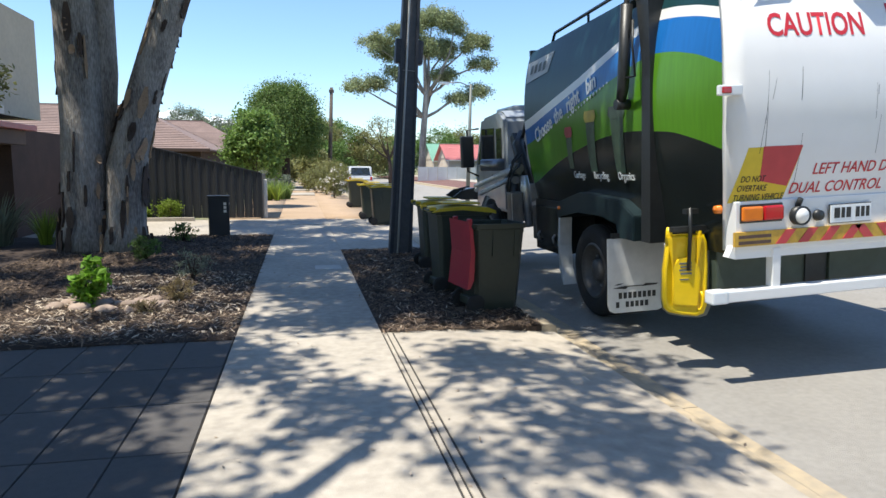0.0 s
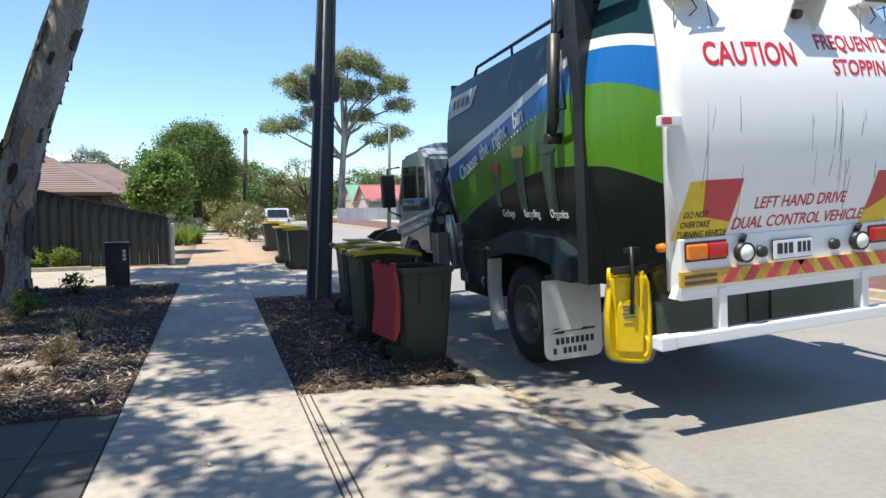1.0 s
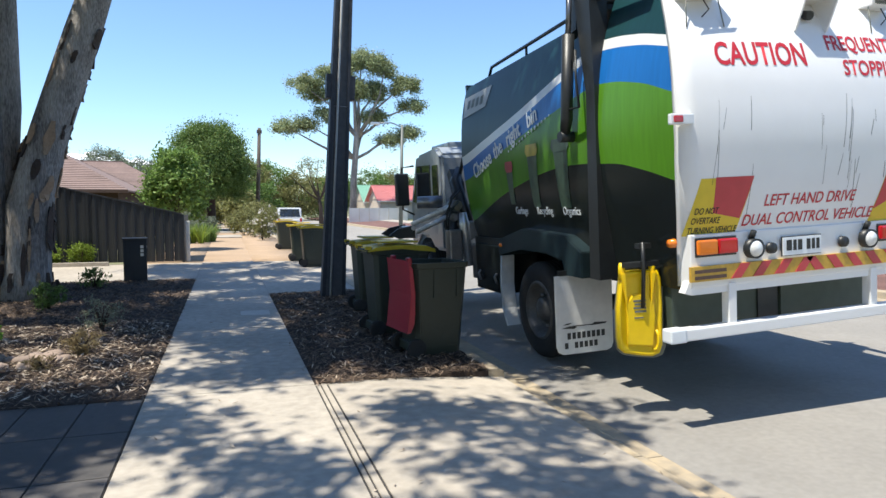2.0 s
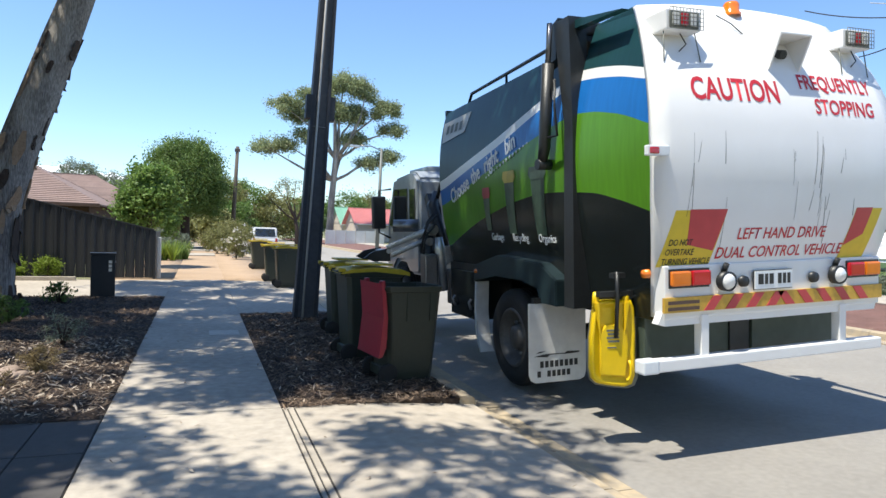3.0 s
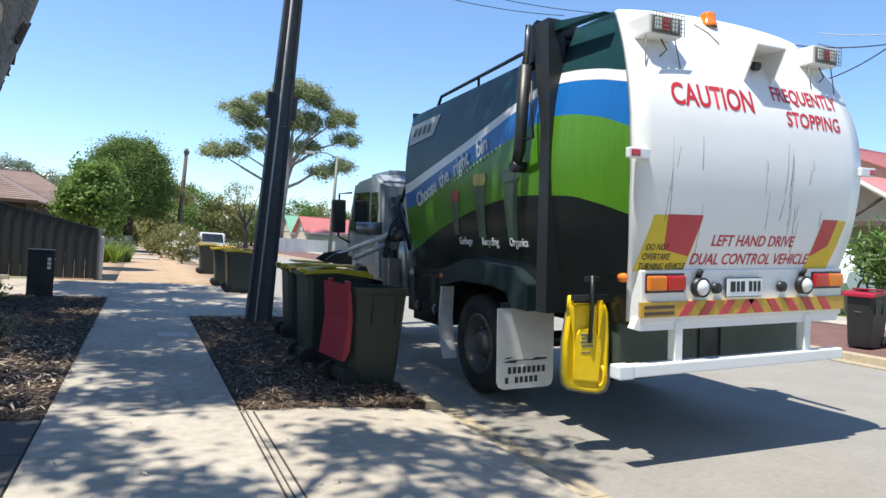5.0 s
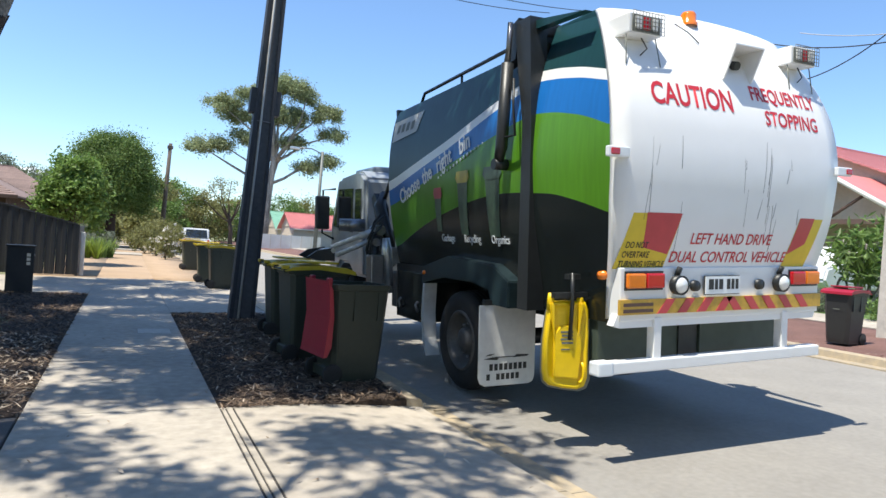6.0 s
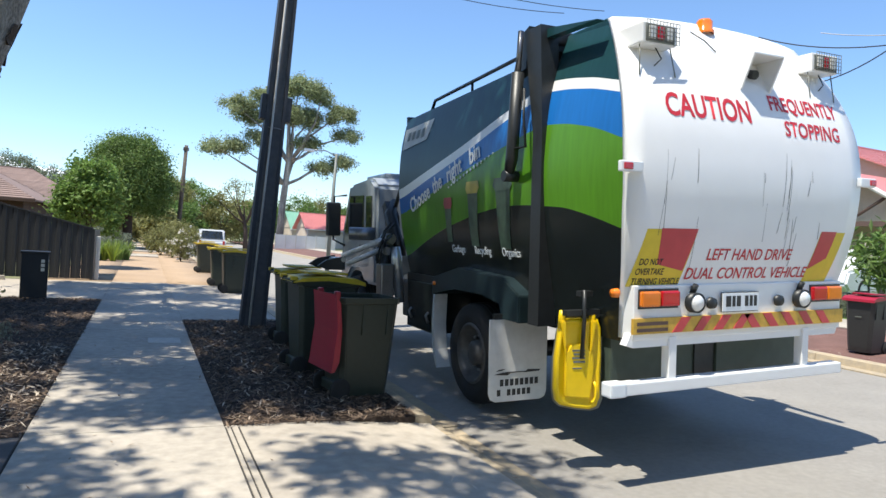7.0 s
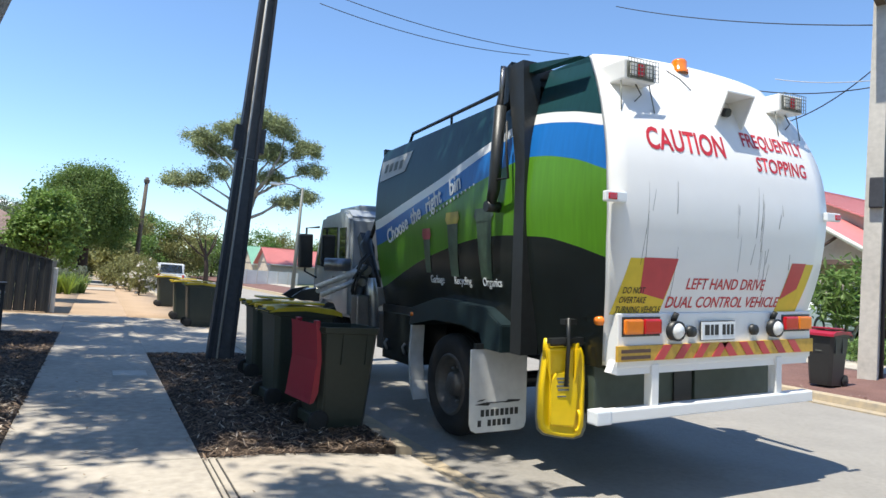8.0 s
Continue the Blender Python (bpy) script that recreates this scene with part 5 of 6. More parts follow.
# wooded rise on the horizon
for sx0, sx1, yy, hz, sd in ((-160, 40, 240, 13, 91), (0, 330, 320, 17, 92)):
    r = np.random.RandomState(sd)
    pts = []
    for k in range(420):
        x = r.uniform(sx0, sx1)
        h = hz * (0.62 + 0.25 * math.sin(x * 0.045 + sd) + 0.13 * math.sin(x * 0.17))
        pts.append(np.array((x, yy + r.uniform(-20, 20), 0)) + r.normal(size=(60, 3)) * (2.6, 2.6, 1.3) + (0, 0, h * r.uniform(0.1, 1.0)))
    me = leaf_mesh("wooded_hill", np.concatenate(pts), 1.5, M_LF_GREY, 0.1, 0.8, sd)
    tagged(new("wooded_hill", me), "hazy grey-green wooded rise on the horizon", "woods", kind="stuff")
    bm = bmesh.new()
    v = [[bm.verts.new((x, yy + 25, z)) for z in (-1, hz * (0.5 + 0.25 * math.sin(x * 0.045 + sd)))] for x in np.linspace(sx0 - 30, sx1 + 30, 60)]
    for a, b in zip(v, v[1:]):
        bm.faces.new((a[0], b[0], b[1], a[1]))
    solo("hill_slope", bm, M_LF_GREY, "grey-green slope behind the far trees", "hill", kind="structure")


def tuft(m, label, n, h, spread, mt, category, width=0.03, seed=1, bend=0.5, name="grass_tuft", group=""):
    """A clump of long strap leaves, each tapering and bent."""
    r = random.Random(seed)
    bm = bmesh.new()
    for k in range(n):
        a = r.uniform(0, 2 * math.pi)
        d = Vector((math.cos(a), math.sin(a), 0))
        s = Vector((-d.y, d.x, 0))
        b = d * r.uniform(0, spread * 0.25)
        hh, ou = h * r.uniform(0.6, 1.1), spread * r.uniform(0.3, 1.0)
        prev = None
        for j in range(4):
            u = j / 3
            p = b + d * ou * u ** (1 + bend) + Vector((0, 0, hh * (u - bend * 0.45 * u ** 3)))
            w = width * (1 - u * 0.92)
            cur = (bm.verts.new(p + s * w), bm.verts.new(p - s * w))
            if prev:
                bm.faces.new((prev[0], prev[1], cur[1], cur[0]))
            prev = cur
    return solo(name, bm, mt, label, category, group, m=m)


def shrub(m, label, rx, rz, mt, seed, n=40, k=40, size=0.05, name="shrub", droop=0.1, thin=0.5, group="", extra=None):
    root = thing(name, m, label, "shrub", group)
    rr = random.Random(seed)
    for _ in range(7):
        a = rr.uniform(0, 6.28)
        ptube("stem", [(0, 0, -0.03), (0.3 * rx * math.cos(a), 0.3 * rx * math.sin(a), rz * 0.8), (0.7 * rx * math.cos(a), 0.7 * rx * math.sin(a), rz * 1.5)], [0.012, 0.009, 0.004], M_BARKD, root, "", 5)
    ob = new("foliage", leaf_mesh("foliage", clumps((0, 0, rz), (rx, rx, rz), n, k, rx * 0.3, seed, 0.5), size, mt, droop, thin, seed))
    ob.parent = root
    if extra:
        ob = new("blossom", leaf_mesh("blossom", clumps((0, 0, rz), (rx, rx, rz), 24, 14, 0.06, seed + 1, 0.85), 0.06, extra, 0, 0.9, seed))
        ob.parent = root
    return root


shrub(pose(-2.38, 7.0, 0), "bright green young shrub among garden stones", 0.17, 0.31, M_LF_BRIGHT, 101, 30, 20, 0.11)
shrub(pose(-1.50, 7.2, 0), "dry straw-coloured low shrub in mulch", 0.20, 0.13, M_LF_DRY, 102, 26, 30, 0.05, thin=0.2)
shrub(pose(-1.70, 6.55, 0), "dry straggly groundcover in mulch", 0.16, 0.07, M_LF_DRY, 103, 16, 24, 0.05, thin=0.2)
shrub(pose(-1.55, 8.6, 0), "grey-green wispy shrub in mulch", 0.24, 0.2, M_LF_GREY, 104, 24, 26, 0.05, thin=0.2)
shrub(pose(-2.6, 10.7, 0), "dark green low shrub at the gum trunk", 0.24, 0.22, M_LF_DARK, 105, 24, 26, 0.08, thin=0.3)
shrub(pose(-2.45, 13.4, 0), "dark low shrub before the driveway", 0.28, 0.2, M_LF_DARK, 106, 24, 26, 0.06)
for x, y in ((-4.40, 19.0), (-3.72, 19.1)):
    shrub(pose(x, y, 0.05), "small clipped yellow-green bush by the fence", 0.30, 0.26, M_LF_LIME, 107 + int(-x), 46, 50, 0.06, group="bushes by the fence")
tuft(pose(-4.95, 13.3, 0), "lime green strappy grass clump", 120, 0.85, 0.5, M_LF_LIME, "plant", 0.016, 3)
tuft(pose(-5.75, 13.2, 0), "spiky grey-green yucca plant", 110, 1.15, 0.95, M_LF_GREY, "plant", 0.026, 4, 0.4, "yucca")
for i in range(11):
    rr = random.Random(200 + i)
    tuft(pose(-1.75 + 0.11 * i, 29.5 + rr.uniform(0, 3.5), 0), "green strap-leaved iris clump along the path", 70, 0.95, 0.55, M_LF_MID if i % 3 else M_LF_LIME, "plant", 0.022, 210 + i, 0.3, "iris_clump", "irises")
for i, (x, y, r1, h1) in enumerate(((-1.9, 35.5, 0.9, 0.65), (-1.0, 37, 0.6, 0.55), (-2.6, 33.5, 0.8, 0.6))):
    shrub(pose(x, y, 0), "silvery grey bush along the path", r1, h1, M_LF_GREY, 130 + i, 60, 50, 0.09)
for i, (x, y, r1, h1) in enumerate(((1.55, 31.5, 0.42, 0.75), (1.95, 33.5, 0.5, 0.85), (1.35, 35.5, 0.55, 0.5))):
    shrub(pose(x, y, 0), "rose bush with white flowers on tan verge", r1, h1, M_LF_OLIVE, 140 + i, 50, 36, 0.08, extra=M_FLOWER)
shrub(pose(0.85, 38, 0), "round olive hedge beside the path", 0.9, 0.8, M_LF_OLIVE, 150, 70, 60, 0.1)
shrub(pose(1.9, 42, 0), "round olive bush beside the path", 1.1, 1.0, M_LF_OLIVE, 151, 70, 60, 0.1)


# ---- fence and letterbox ----
fence = thing("steel_fence", pose(-1.22, 19.45, 0), "charcoal corrugated steel fence raked down to the footpath", "fence")


def fence_h(x):
    return 1.32 + min(3.6, max(0, -x)) * 0.24


for k in range(36):
    x1 = -0.24 * k
    bm = bmesh.new()
    pr = [(0.0, 0.0), (0.03, 0.022), (0.10, 0.022), (0.13, 0.0), (0.235, 0.0)]
    a = [[bm.verts.new((x1 - u, -v, z)) for u, v in pr for z in (0.02, )] for _ in (0,)][0]
    b = [bm.verts.new((x1 - u, -v, fence_h(x1 - u))) for u, v in pr]
    c = [bm.verts.new((x1 - u, 0.012 - v, 0.02)) for u, v in pr]
    d = [bm.verts.new((x1 - u, 0.012 - v, fence_h(x1 - u))) for u, v in pr]
    for i in range(4):
        bm.faces.new((a[i], a[i + 1], b[i + 1], b[i]))
        bm.faces.new((c[i + 1], c[i], d[i], d[i + 1]))
        bm.faces.new((b[i], b[i + 1], d[i + 1], d[i]))
    part("panel", bm, M_FENCE, fence)
for x in (0.0, -2.4, -4.8, -7.2):
    pbox("post", (x - 0.02, -0.03, -0.05), (x + 0.045, 0.045, fence_h(x) + 0.015), M_FENCE, fence)
for x in (0.0, -1.2, -2.4, -3.6, -4.8, -6.0, -7.2):
    bm = bmesh.new()
    v = [bm.verts.new((px, py, fence_h(px) + dz)) for px in (x, x - 1.2) for py in (-0.035, 0.035) for dz in (0, 0.04)]
    for q in ((0, 1, 3, 2), (4, 6, 7, 5), (0, 4, 5, 1), (2, 3, 7, 6), (0, 2, 6, 4), (1, 5, 7, 3)):
        bm.faces.new([v[i] for i in q])
    part("top_rail", bm, M_FENCE, fence)
pbox("return_panel", (-0.01, 0.05, 0.02), (0.02, 2.6, 1.3), M_FENCE, fence)
wp = solo("meter_post", (lambda b: (box(b, (-1.14, 19.5, 0), (-1.04, 19.6, 1.15), 0.02), b)[1])(bmesh.new()), M_TIMBER, "short white post at the fence end", "post")
lb = thing("letterbox", pose(-1.85, 14.45, 0, 0, 0, 6), "charcoal rendered letterbox pillar in the garden bed", "letterbox")
pbox("pillar", (-0.22, -0.15, -0.05), (0.22, 0.15, 0.86), M_FENCE, lb, "", 0.01)
pbox("cap", (-0.24, -0.17, 0.86), (0.24, 0.17, 0.90), M_FENCE, lb, "", 0.008)
pbox("mail_slot", (0.221, -0.09, 0.70), (0.226, 0.09, 0.73), M_ALU, lb)
for z in (0.62, 0.70, 0.78):
    pbox("number_bar", (0.10, -0.156, z - 0.09), (0.16, -0.151, z - 0.03), M_ALU, lb)
bm = bmesh.new()
box(bm, (-9, 18.6, -0.02), (-3.0, 18.72, 0.10), 0.01)
solo("garden_edging", bm, M_CONC, "pale concrete garden edging in front of the fence", "edging", kind="structure")

# ---- stones and litter in the bed ----
r_ = random.Random(77)
for k in range(26):
    a = r_.uniform(0, 6.28)
    rr = r_.uniform(0.22, 0.62)
    bm = bmesh.new()
    bmesh.ops.create_icosphere(bm, subdivisions=2, radius=r_.uniform(0.05, 0.11))
    for v in bm.verts:
        v.co *= 1 + 0.25 * noise.noise(v.co * 9 + Vector((k, 0, 0)))
        v.co.z *= 0.55
    for f in bm.faces:
        f.smooth = True
    solo("garden_stone", bm, M_STONE, "rounded pinkish-brown garden stone", "stone", "stones round the shrub", m=pose(-2.2 + rr * math.cos(a), 6.9 + 0.55 * rr * math.sin(a), 0.02, 0, 0, r_.uniform(0, 360)))


def chips(name, x0, x1, y0, y1, n, size, mt, label, seed, z=0.012, slim=0.5):
    r = np.random.RandomState(seed)
    c = np.stack([r.uniform(x0, x1, n), r.uniform(y0, y1, n), z + 0.018 * r.rand(n)], 1)
    c[:, 2] += [0.022 * (noise.noise((x * 2.3, y * 2.3, 3 if x < 0 else 8)) + 0.6 * noise.noise((x * 9, y * 9, 3 if x < 0 else 8))) for x, y in c[:, :2]]
    a, t = r.uniform(0, 6.28, n), r.uniform(-0.5, 0.5, n)
    d = np.stack([np.cos(a), np.sin(a), t], 1)
    s = np.stack([-np.sin(a), np.cos(a), r.uniform(-0.5, 0.5, n)], 1)
    ln, wd = size * r.uniform(0.5, 1.6, n)[:, None], size * slim * r.uniform(0.35, 1.0, n)[:, None]
    v = np.stack([c - d * ln, c + s * wd, c + d * ln, c - s * wd, c + np.array((0, 0, 1)) * wd * 0.4], 1).reshape(-1, 3)
    f = np.arange(n)[:, None] * 5
    faces = np.concatenate([f + np.array(q) for q in ((0, 1, 4), (1, 2, 4), (2, 3, 4), (3, 0, 4))])
    me = bpy.data.meshes.new(name)
    me.from_pydata(v.tolist(), [], faces.tolist())
    me.materials.append(mt)
    tagged(new(name, me), label, "mulch", kind="stuff")


chips("bark_chips", -4.5, -0.68, 5.2, 14.5, 20000, 0.042, M_CHIP, "brown bark chips strewn over the garden bed", 301, slim=0.26)
chips("bark_chips", 0.66, 2.26, 5.2, 11.5, 13000, 0.042, M_CHIP, "brown bark chips strewn over the kerb strip", 302, slim=0.24)
chips("dry_leaves", -3.0, -0.72, 5.3, 9.0, 2200, 0.034, M_DRYLEAF, "pale dry leaves on the mulch", 303, 0.025, 0.34)
chips("dry_leaves", 0.68, 2.25, 5.3, 11.0, 900, 0.036, M_DRYLEAF, "pale dry leaves on the kerb strip", 304, 0.025, 0.22)
chips("leaf_litter", -0.7, 2.4, 0.0, 12.0, 260, 0.02, M_DRYLEAF, "scattered dry leaves on the concrete", 305, 0.004)
chips("leaf_litter", 10.1, 13.0, 3.0, 12.0, 900, 0.03, M_DRYLEAF, "pale litter on the far verge", 306, 0.17)


# ---- houses ----
def gable_house(name, m, lx, ly, eave, ridge, wallm, roofm, label, hip=0.0, over=0.4):
    """Ridge along local x; returns the root."""
    root = thing(name, m, label, "house", "houses")
    bm = bmesh.new()
    box(bm, (0, 0, -0.2), (lx, ly, eave))
    part("wall", bm, wallm, root)
    n = 26
    for side in (0, 1):
        ya, yb = (-over, ly / 2) if side == 0 else (ly + over, ly / 2)
        za = eave - (ridge - eave) * over / (ly / 2)
        for k in range(n):
            u0, u1 = k / n, (k + 1) / n
            h0, h1 = hip * u0, hip * u1
            bm = bmesh.new()
            P = [(-over + h0, ya + (yb - ya) * u0, za + (ridge - za) * u0 + 0.03), (lx + over - h0, ya + (yb - ya) * u0, za + (ridge - za) * u0 + 0.03),
                 (lx + over - h1, ya + (yb - ya) * u1, za + (ridge - za) * u1 + 0.005), (-over + h1, ya + (yb - ya) * u1, za + (ridge - za) * u1 + 0.005)]
            a = [bm.verts.new(p) for p in P]
            b = [bm.verts.new((p[0], p[1], p[2] - 0.06)) for p in P]
            bm.faces.new(a)
            bm.faces.new(b[::-1])
            for i in range(4):
                bm.faces.new((a[i], b[i], b[(i + 1) % 4], a[(i + 1) % 4]))
            part("roof_course", bm, roofm, root)
    if hip:
        for x0, x1 in ((-over, -over + hip), (lx + over, lx + over - hip)):
            bm = bmesh.new()
            za = eave - (ridge - eave) * over / (ly / 2)
            bm.faces.new([bm.verts.new(p) for p in ((x0, -over, za), (x0, ly + over, za), (x1, ly / 2, ridge))])
            ret = bmesh.ops.extrude_face_region(bm, geom=list(bm.faces))
            bmesh.ops.translate(bm, verts=[v for v in ret["geom"] if isinstance(v, bmesh.types.BMVert)], vec=(0, 0, -0.06))
            part("roof_end", bm, roofm, root)
    else:
        for x0 in (0.0, lx):
            bm = bmesh.new()
            prism(bm, [(0, eave), (ly, eave), (ly / 2, ridge - 0.08)], x0 - 0.05, x0 + 0.05)
            part("gable_wall", bm, wallm, root)
    pbox("ridge_cap", (-over + hip, ly / 2 - 0.09, ridge - 0.02), (lx + over - hip, ly / 2 + 0.09, ridge + 0.05), roofm, root)
    for y in (-over, ly + over):
        za = eave - (ridge - eave) * over / (ly / 2)
        pbox("gutter", (-over, y - 0.06, za - 0.1), (lx + over, y + 0.06, za + 0.0), M_TIMBER if wallm is M_CREAM else M_DARKTIM, root)
    return root


def window(root, m, w, h, frame_m=None):
    fr = thing("window", m, "", "")
    fr.parent = root
    fr.matrix_basis = m
    fr["label"] = "framed window with dark glass"
    t = 0.05
    for nm, lo, hi in (("frame", (0, -0.06, 0), (t, 0.02, h)), ("frame", (w - t, -0.06, 0), (w, 0.02, h)), ("frame", (t, -0.06, h - t), (w - t, 0.02, h)), ("sill", (-0.05, -0.10, -0.05), (w + 0.05, 0.02, 0)), ("mullion", (w / 2 - 0.02, -0.05, 0), (w / 2 + 0.02, 0.01, h - t))):
        pbox(nm, lo, hi, frame_m or M_TIMBER, fr)
    pbox("pane", (t, -0.02, 0), (w - t, -0.012, h - t), M_GLASS, fr)


gable_house("house", pose(-15.5, 27.0, 0), 11.6, 8.0, 2.35, 4.1, M_BRICK, M_ROOFB, "low brick house with brown tiled hip roof behind the fence", hip=3.6)
gable_house("house", pose(-12.0, 40.0, 0), 9.0, 8.0, 2.5, 4.3, M_BRICK, M_ROOFB, "brick house with brown tiled roof further up the street", hip=3.4)

# two-storey brick house at the near end of the bed
h1 = thing("brick_house", pose(-13.0, 14.6, 0), "dark brown brick house with balcony and carport", "house", "houses")
pbox("brick_wall", (0, 0, -0.1), (7.05, 6, 2.3), M_BRICK, h1)
pbox("carport_beam", (0, -1.8, 1.95), (7.35, -0.0, 2.25), M_DARKTIM, h1, "", 0.02)
pbox("carport_roof", (0, -2.0, 2.25), (7.5, 0.2, 2.36), M_ROOFR, h1, "rust-red metal carport roof", 0.01)
pbox("balcony_slab", (0, -1.0, 2.62), (6.75, 0.6, 2.80), M_TIMBER, h1, "pale balcony slab", 0.01)
pbox("upper_wall", (0, 0.6, 2.80), (5.6, 6, 5.6), M_CREAM, h1, "pale rendered upper wall")
pbox("balcony_rail", (0, -0.95, 3.72), (6.7, -0.90, 3.77), M_DARKTIM, h1)
for k in range(34):
    pbox("baluster", (0.1 + 0.195 * k, -0.94, 2.80), (0.12 + 0.195 * k, -0.92, 3.72), M_DARKTIM, h1)
for x in (7.2, 3.6):
    pbox("carport_post", (x - 0.06, -1.75, -0.1), (x + 0.06, -1.63, 1.95), M_DARKTIM, h1)
window(h1, pose(5.0, -0.01, 0.9), 1.4, 1.1, M_DARKTIM)
bush = clumps((-6.35, 13.0, 3.0), (0.95, 0.7, 0.95), 80, 60, 0.28, 161, 0.4)
tree(pose(0, 0, 0), "overgrown leafy shrub against the balcony", [([(-6.4, 13.0, -0.1), (-6.35, 13, 1.4), (-6.3, 13, 2.7)], [0.07, 0.06, 0.03])], [(bush, 0.12, M_LF_OLIVE, 0.2, 0.5)], M_BARKD, category="shrub", name="tall_shrub")

# house across the street with gabled porch
HZ = road_z(20) + 0.1
h2 = gable_house("house", pose(21.5, 9.0, HZ, 0, 0, 0), 9, 14, 2.5, 5.4, M_CREAM, M_ROOFR, "cream house with faded red iron roof across the street")
for k in range(3):
    window(h2, pose(-0.01, 12.4 - 4.4 * k, 0.7, 0, 0, -90), 1.8, 1.3)
porch = thing("gabled_porch", pose(19.3, 10.6, HZ), "gabled timber porch with red iron roof", "porch")
for s in (0, 1):
    bm = bmesh.new()
    y0, y1 = (-0.3, 2.3) if s == 0 else (4.9, 2.3)
    P = [(-0.3, y0, 2.25), (3.2, y0, 2.25), (3.2, y1, 3.75), (-0.3, y1, 3.75)]
    a = [bm.verts.new(p) for p in P]
    b = [bm.verts.new((p[0], p[1], p[2] - 0.06)) for p in P]
    bm.faces.new(a)
    bm.faces.new(b[::-1])
    for i in range(4):
        bm.faces.new((a[i], b[i], b[(i + 1) % 4], a[(i + 1) % 4]))
    part("porch_roof", bm, M_ROOFR, porch)
    bm = bmesh.new()
    tube(bm, [(-0.32, y0, 2.18), (-0.32, y1, 3.68)], 0.07, 4)
    part("barge_board", bm, M_TIMBER, porch, "pale barge board")
pbox("tie_beam", (-0.2, -0.1, 2.12), (-0.08, 4.7, 2.26), M_DARKTIM, porch)
bm = bmesh.new()
prism(bm, [(0.05, 2.26), (4.55, 2.26), (2.3, 3.6)], 0.35, 0.40)
part("gable_infill", bm, M_CREAM, porch)
ptube("king_post", [(-0.14, 2.3, 2.2), (-0.14, 2.3, 3.6)], 0.06, M_DARKTIM, porch, "", 4)
for s in (-1, 1):
    ptube("strut", [(-0.14, 2.3 + s * 0.1, 2.3), (-0.14, 2.3 + s * 1.1, 2.95)], 0.05, M_DARKTIM, porch, "", 4)
for y in (0.0, 4.6):
    pbox("porch_post", (-0.2, y - 0.07, -0.1), (-0.06, y + 0.07, 2.14), M_TIMBER, porch)
pbox("screen_door", (2.1, 0.6, 0.0), (2.16, 1.6, 2.05), M_DARKTIM, porch)
c = clumps((15.6, 9.4, 1.55 + road_z(15.6)), (0.75, 0.75, 0.75), 60, 16, 0.3, 171, 0.5)
tr = limbs((15.6, 9.4, road_z(15.6)), [(15.2, 9.2, 2.1), (15.9, 9.7, 2.3), (15.6, 9.0, 2.4), (16.0, 9.2, 1.9), (15.3, 9.8, 2.2)], 0.05, 0.03, 17)
tree(pose(0, 0, 0), "frangipani with long glossy leaves on the far lawn", tr, [(c, 0.28, M_LF_MID, 0.3, 0.26)], M_BARK, name="frangipani")
for i, (x, y) in enumerate(((14.7, 8.0), (14.9, 10.0), (15.2, 11.6), (15.4, 13.0))):
    shrub(pose(x, y, road_z(x) + 0.1), "low grey-green groundcover hedge on the lawn edge", 0.7, 0.22, M_LF_GREY if i % 2 else M_LF_MID, 180 + i, 60, 40, 0.07, name="groundcover", group="lawn edge planting")

# far houses and fence up the street
gable_house("house", pose(15.6, 76, 0.2), 6, 7, 2.2, 4.1, M_CREAM, M_ROOFG, "distant house with pale green iron roof")
gable_house("house", pose(14.4, 63, 0.4), 6, 5.5, 2.0, 3.4, M_CREAM, M_ROOFR, "distant house with red iron roof")
ff = thing("grey_fence", pose(10.4, 58, 0.25), "pale grey panel fence up the street", "fence")
for k in range(6):
    pbox("panel", (0.9 * k, 0, 0), (0.9 * k + 0.88, 0.05, 1.25), M_ALU, ff)
    pbox("post", (0.9 * k - 0.03, -0.03, -0.3), (0.9 * k + 0.03, 0.08, 1.32), M_POLEL, ff)


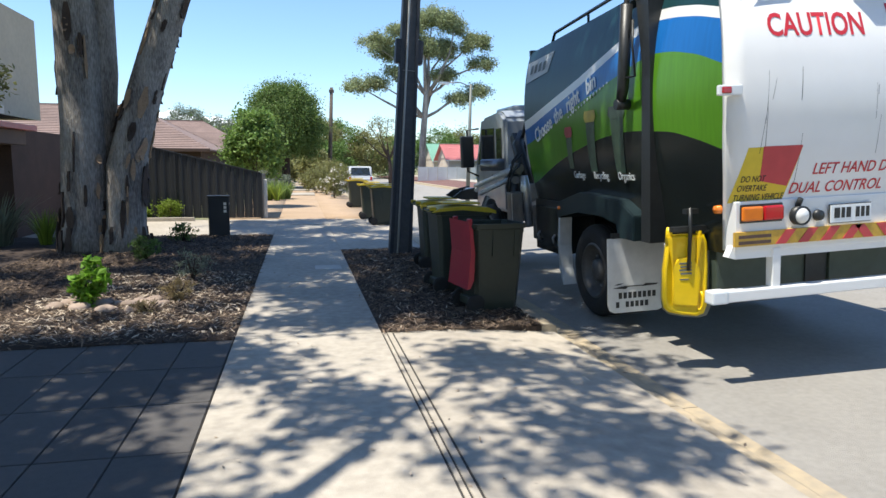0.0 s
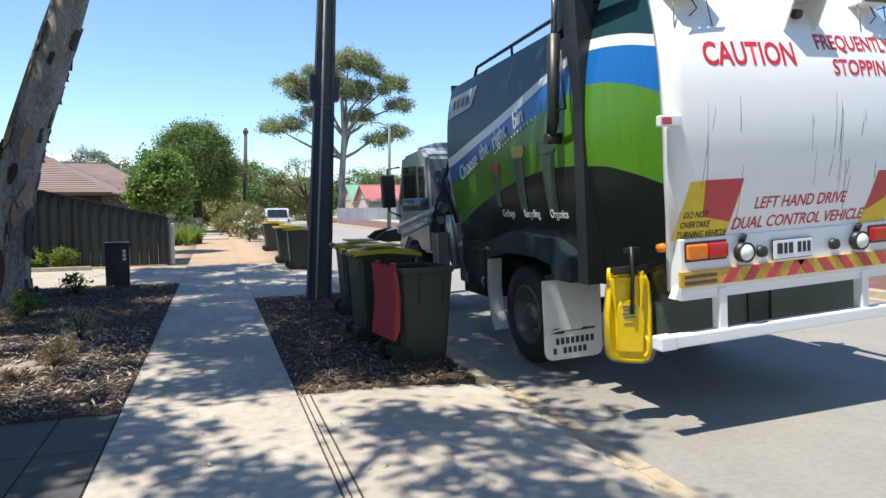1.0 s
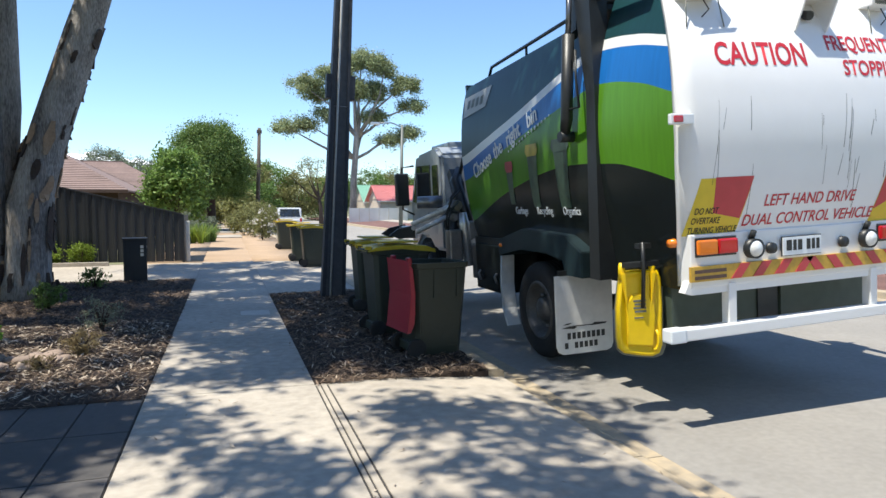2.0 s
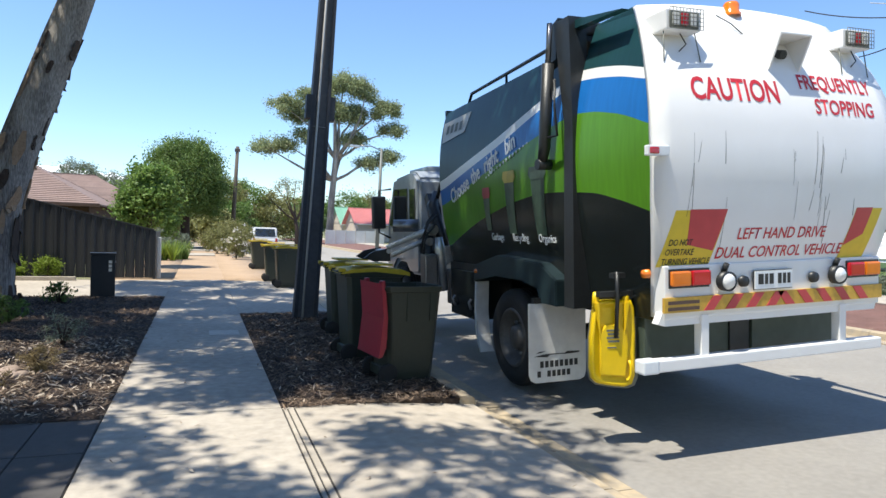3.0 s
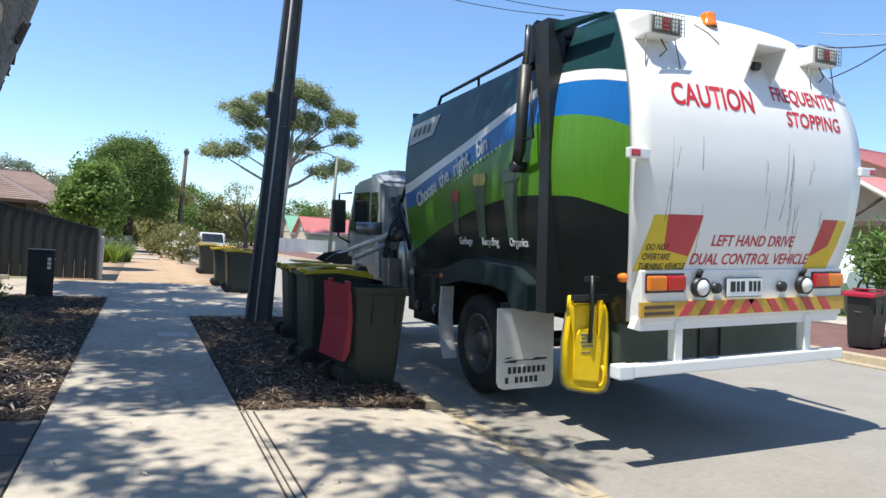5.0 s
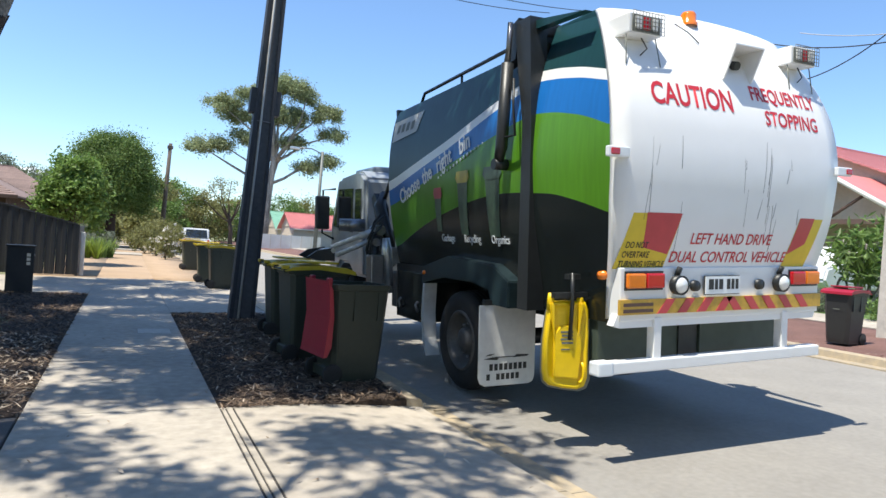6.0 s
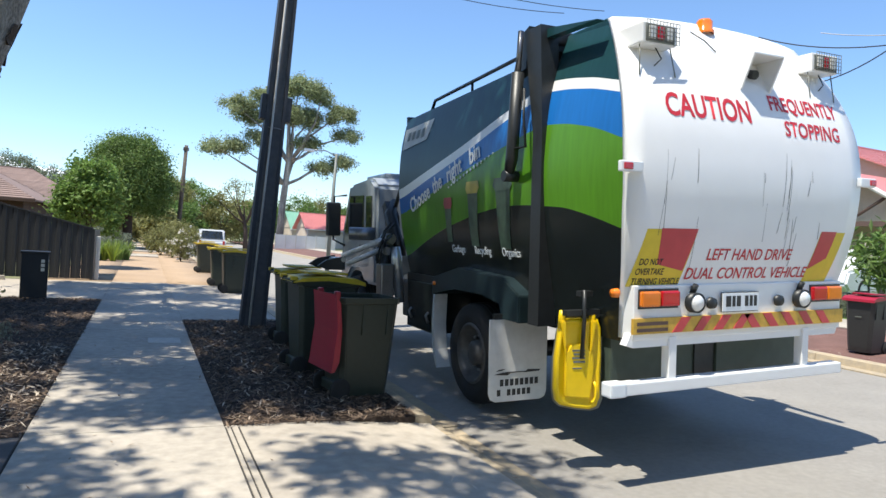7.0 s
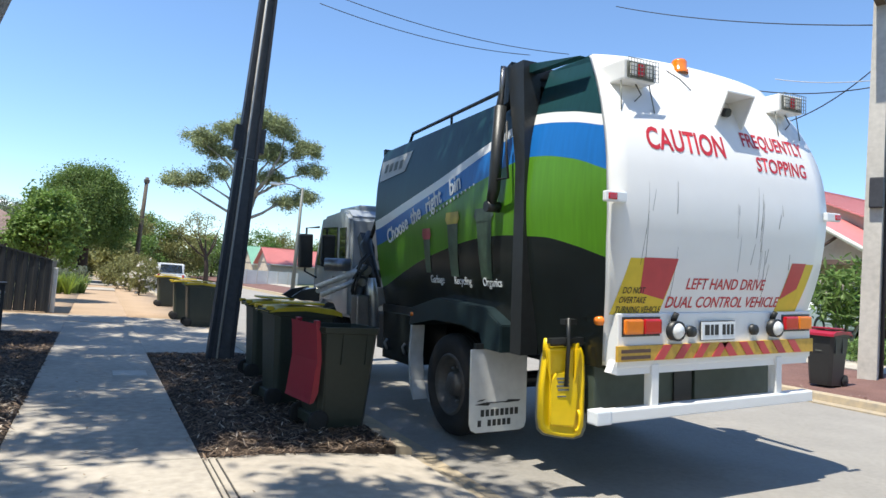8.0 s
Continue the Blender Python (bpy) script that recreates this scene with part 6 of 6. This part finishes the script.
# ---- vehicles at the kerb and in the drive ----
def car(m, label, paint, tall=1.5, ln=4.4, wd=1.75):
    """Rear at y=0, heading +y."""
    root = thing("parked_car", m, label, "car", "parked cars")
    bm = bmesh.new()
    prism(bm, [(0.0, 0.35), (-0.02, 0.85), (0.05, 0.98), (ln * 0.70, 0.98), (ln * 0.97, 0.80), (ln, 0.45), (ln * 0.95, 0.25), (0.05, 0.25)], -wd / 2, wd / 2)
    bmesh.ops.bevel(bm, geom=list(bm.edges), offset=0.06, segments=2, affect="EDGES")
    part("body", bm, paint, root)
    bm = bmesh.new()
    prism(bm, [(0.08, 0.95), (0.30, tall), (ln * 0.50, tall), (ln * 0.72, 0.95)], -wd / 2 + 0.10, wd / 2 - 0.10)
    bmesh.ops.bevel(bm, geom=list(bm.edges), offset=0.06, segments=2, affect="EDGES")
    cb = part("cabin", bm, paint, root)
    bm = bmesh.new()
    v = [bm.verts.new(p) for p in ((-wd / 2 + 0.2, 0.10, 1.02), (wd / 2 - 0.2, 0.10, 1.02), (wd / 2 - 0.26, 0.265, tall - 0.09), (-wd / 2 + 0.26, 0.265, tall - 0.09))]
    w2 = [bm.verts.new(q.co + Vector((0, -0.02, 0))) for q in v]
    bm.faces.new(w2)
    for i in range(4):
        bm.faces.new((v[i], v[(i + 1) % 4], w2[(i + 1) % 4], w2[i]))
    part("rear_window", bm, M_GLASS, cb)
    for s in (-1, 1):
        xx = s * (wd / 2 - 0.095)
        bm = bmesh.new()
        prism(bm, [(0.35, 1.02), (0.48, tall - 0.08), (ln * 0.48, tall - 0.08), (ln * 0.66, 1.02)], xx - 0.008, xx + 0.008)
        part("side_window", bm, M_GLASS, cb)
        pbox("tail_light", (s * (wd / 2 - 0.16) - 0.07, -0.035, 0.68), (s * (wd / 2 - 0.16) + 0.07, 0.03, 0.92), M_LENSR, root, "", 0.01)
        for y in (ln * 0.18, ln * 0.80):
            bm = bmesh.new()
            lathe(bm, [(0.0, 0.03), (0.19, 0.03), (0.20, 0.0), (0.29, 0.0), (0.31, 0.03), (0.31, 0.19), (0.0, 0.19)], 22, pose(s * (wd / 2 + 0.01), y, 0.31, 0, -90 * s, 0))
            part("wheel", bm, M_RUBBER, root)
    pbox("plate_bar", (-0.18, -0.045, 0.55), (0.18, -0.03, 0.66), M_WHTTXT, root)
    return root


car(pose(4.0, 44.5, road_z(4.0) + 0.0), "white station wagon parked on the street", M_CARW, 1.62)
car(pose(21.0, 12.4, road_z(19) + 0.12, 0, 0, 95), "white hatchback parked in the driveway across the street", M_CARW, 1.45)

# ---- far poles, street lamp, cables ----
fp = thing("timber_pole", pose(1.95, 46, 0, 0, 2.0, 0), "slim dark power pole up the street", "utility pole", "utility poles")
ptube("pole_shaft", [(0, 0, -0.1), (0, 0, 6.9)], [0.16, 0.11], M_WOODP, fp)
pbox("pole_cap", (-0.17, -0.12, 6.55), (0.17, 0.12, 6.75), M_WOODP, fp)
lp = thing("street_lamp", pose(7.32, 28, road_z(7.32) - 0.02, 0, 1.0, 0), "grey street lamp post with side arm", "street lamp")
ptube("lamp_post", [(0, 0, -0.1), (0, 0, 5.2)], [0.10, 0.06], M_GREYPL, lp)
ptube("lamp_arm", [(0, 0, 5.1), (-0.5, -0.1, 5.25), (-1.1, -0.2, 5.2)], 0.025, M_RAM, lp, "", 6)
pbox("lamp_head", (-1.45, -0.28, 5.12), (-1.05, -0.12, 5.22), M_ALU, lp, "", 0.02)
rp = stobie(pose(12.35, 6.95, road_z(12.35) + 0.08, 0, 0, 20), "tall pale concrete utility pole across the street", 0.46, 0.3, 9.0, M_POLEL, M_POLEL)
ptube("cable_duct", [(0.12, -0.17, 0.0), (0.10, -0.16, 4.0), (0.06, -0.14, 8.5)], 0.03, M_POLES, rp, "dark cable duct", 8)
pbox("junction_box", (-0.30, -0.16, 3.1), (-0.16, 0.06, 3.65), M_POLES, rp, "dark grey junction box", 0.02)
pbox("cross_arm", (-0.9, -0.08, 6.9), (0.9, 0.08, 7.05), M_WOODP, rp)


def cable(a, b, sag, label="thin black overhead cable", r=0.012, mt=None):
    pts = []
    for k in range(13):
        u = k / 12
        p = Vector(a).lerp(Vector(b), u)
        p.z -= sag * 4 * u * (1 - u)
        pts.append(p)
    bm = bmesh.new()
    tube(bm, pts, r, 5)
    solo("overhead_cable", bm, mt or M_WIRE, label, "cable", "overhead cables")


cable((4.74, 18, 9.13), (12.0, 18, 9.3), 0.25)
cable((5.39, 18, 9.45), (13.6, 18, 9.7), 0.25)
cable((12.1, 14.0, 9.6), (12.35, 7.1, 6.9), 0.15)
cable((12.2, 10.5, 6.6), (12.35, 7.0, 5.7), 0.2)
cable((12.2, 9.4, 5.3), (12.35, 7.0, 6.1), 0.25, r=0.012)
cable((12.2, 9.0, 6.3), (12.35, 6.2, 5.75), 0.12, "pale overhead service cable", 0.009, M_POLEW)
# clouds low over the horizon
r = np.random.RandomState(7)
for k, (cx_, cz_, w_, h_) in enumerate(((-255, 84, 60, 20), (-170, 74, 44, 20), (-70, 60, 60, 8))):
    bm = bmesh.new()
    for j in range(9):
        u = (j / 8 - 0.5) * 2
        bmesh.ops.create_icosphere(bm, subdivisions=3, radius=1.0, matrix=Matrix.Translation((cx_ + u * w_, 1400 + r.uniform(-8, 8), cz_ + h_ * r.uniform(0.0, 0.35))) @ Matrix.Diagonal((w_ * r.uniform(0.28, 0.42), 40, h_ * (0.35 + 0.65 * (1 - u * u)) * r.uniform(0.75, 1.0), 1)))
    for f in bm.faces:
        f.smooth = True
    solo("cloud", bm, M_CLOUD, "white summer cloud low on the horizon", "cloud", "clouds")

# ---- dark pavers, last ----
root = thing("paver_drive", pose(0, 0, 0), "charcoal concrete pavers of a shaded driveway", "paving", kind="structure")
pbox("paver_bed", (-7.2, -3.2, -0.07), (-0.705, 5.245, -0.012), M_JOINT, root)
pme = None
for i in range(16):
    for j in range(11):
        x, y = -0.705 - 0.40 * (i + 1), 5.245 - 0.80 * (j + 1)
        if pme is None:
            bm = bmesh.new()
            box(bm, (0.005, 0.005, -0.05), (0.395, 0.795, 0.0), 0.006)
            pme = mesh_of("paver", bm, M_PAVER)
        ob = new("paver", pme)
        ob.parent = root
        ob.location = (x, y, 0.0015 * ((i * 7 + j * 3) % 3) - 0.002)
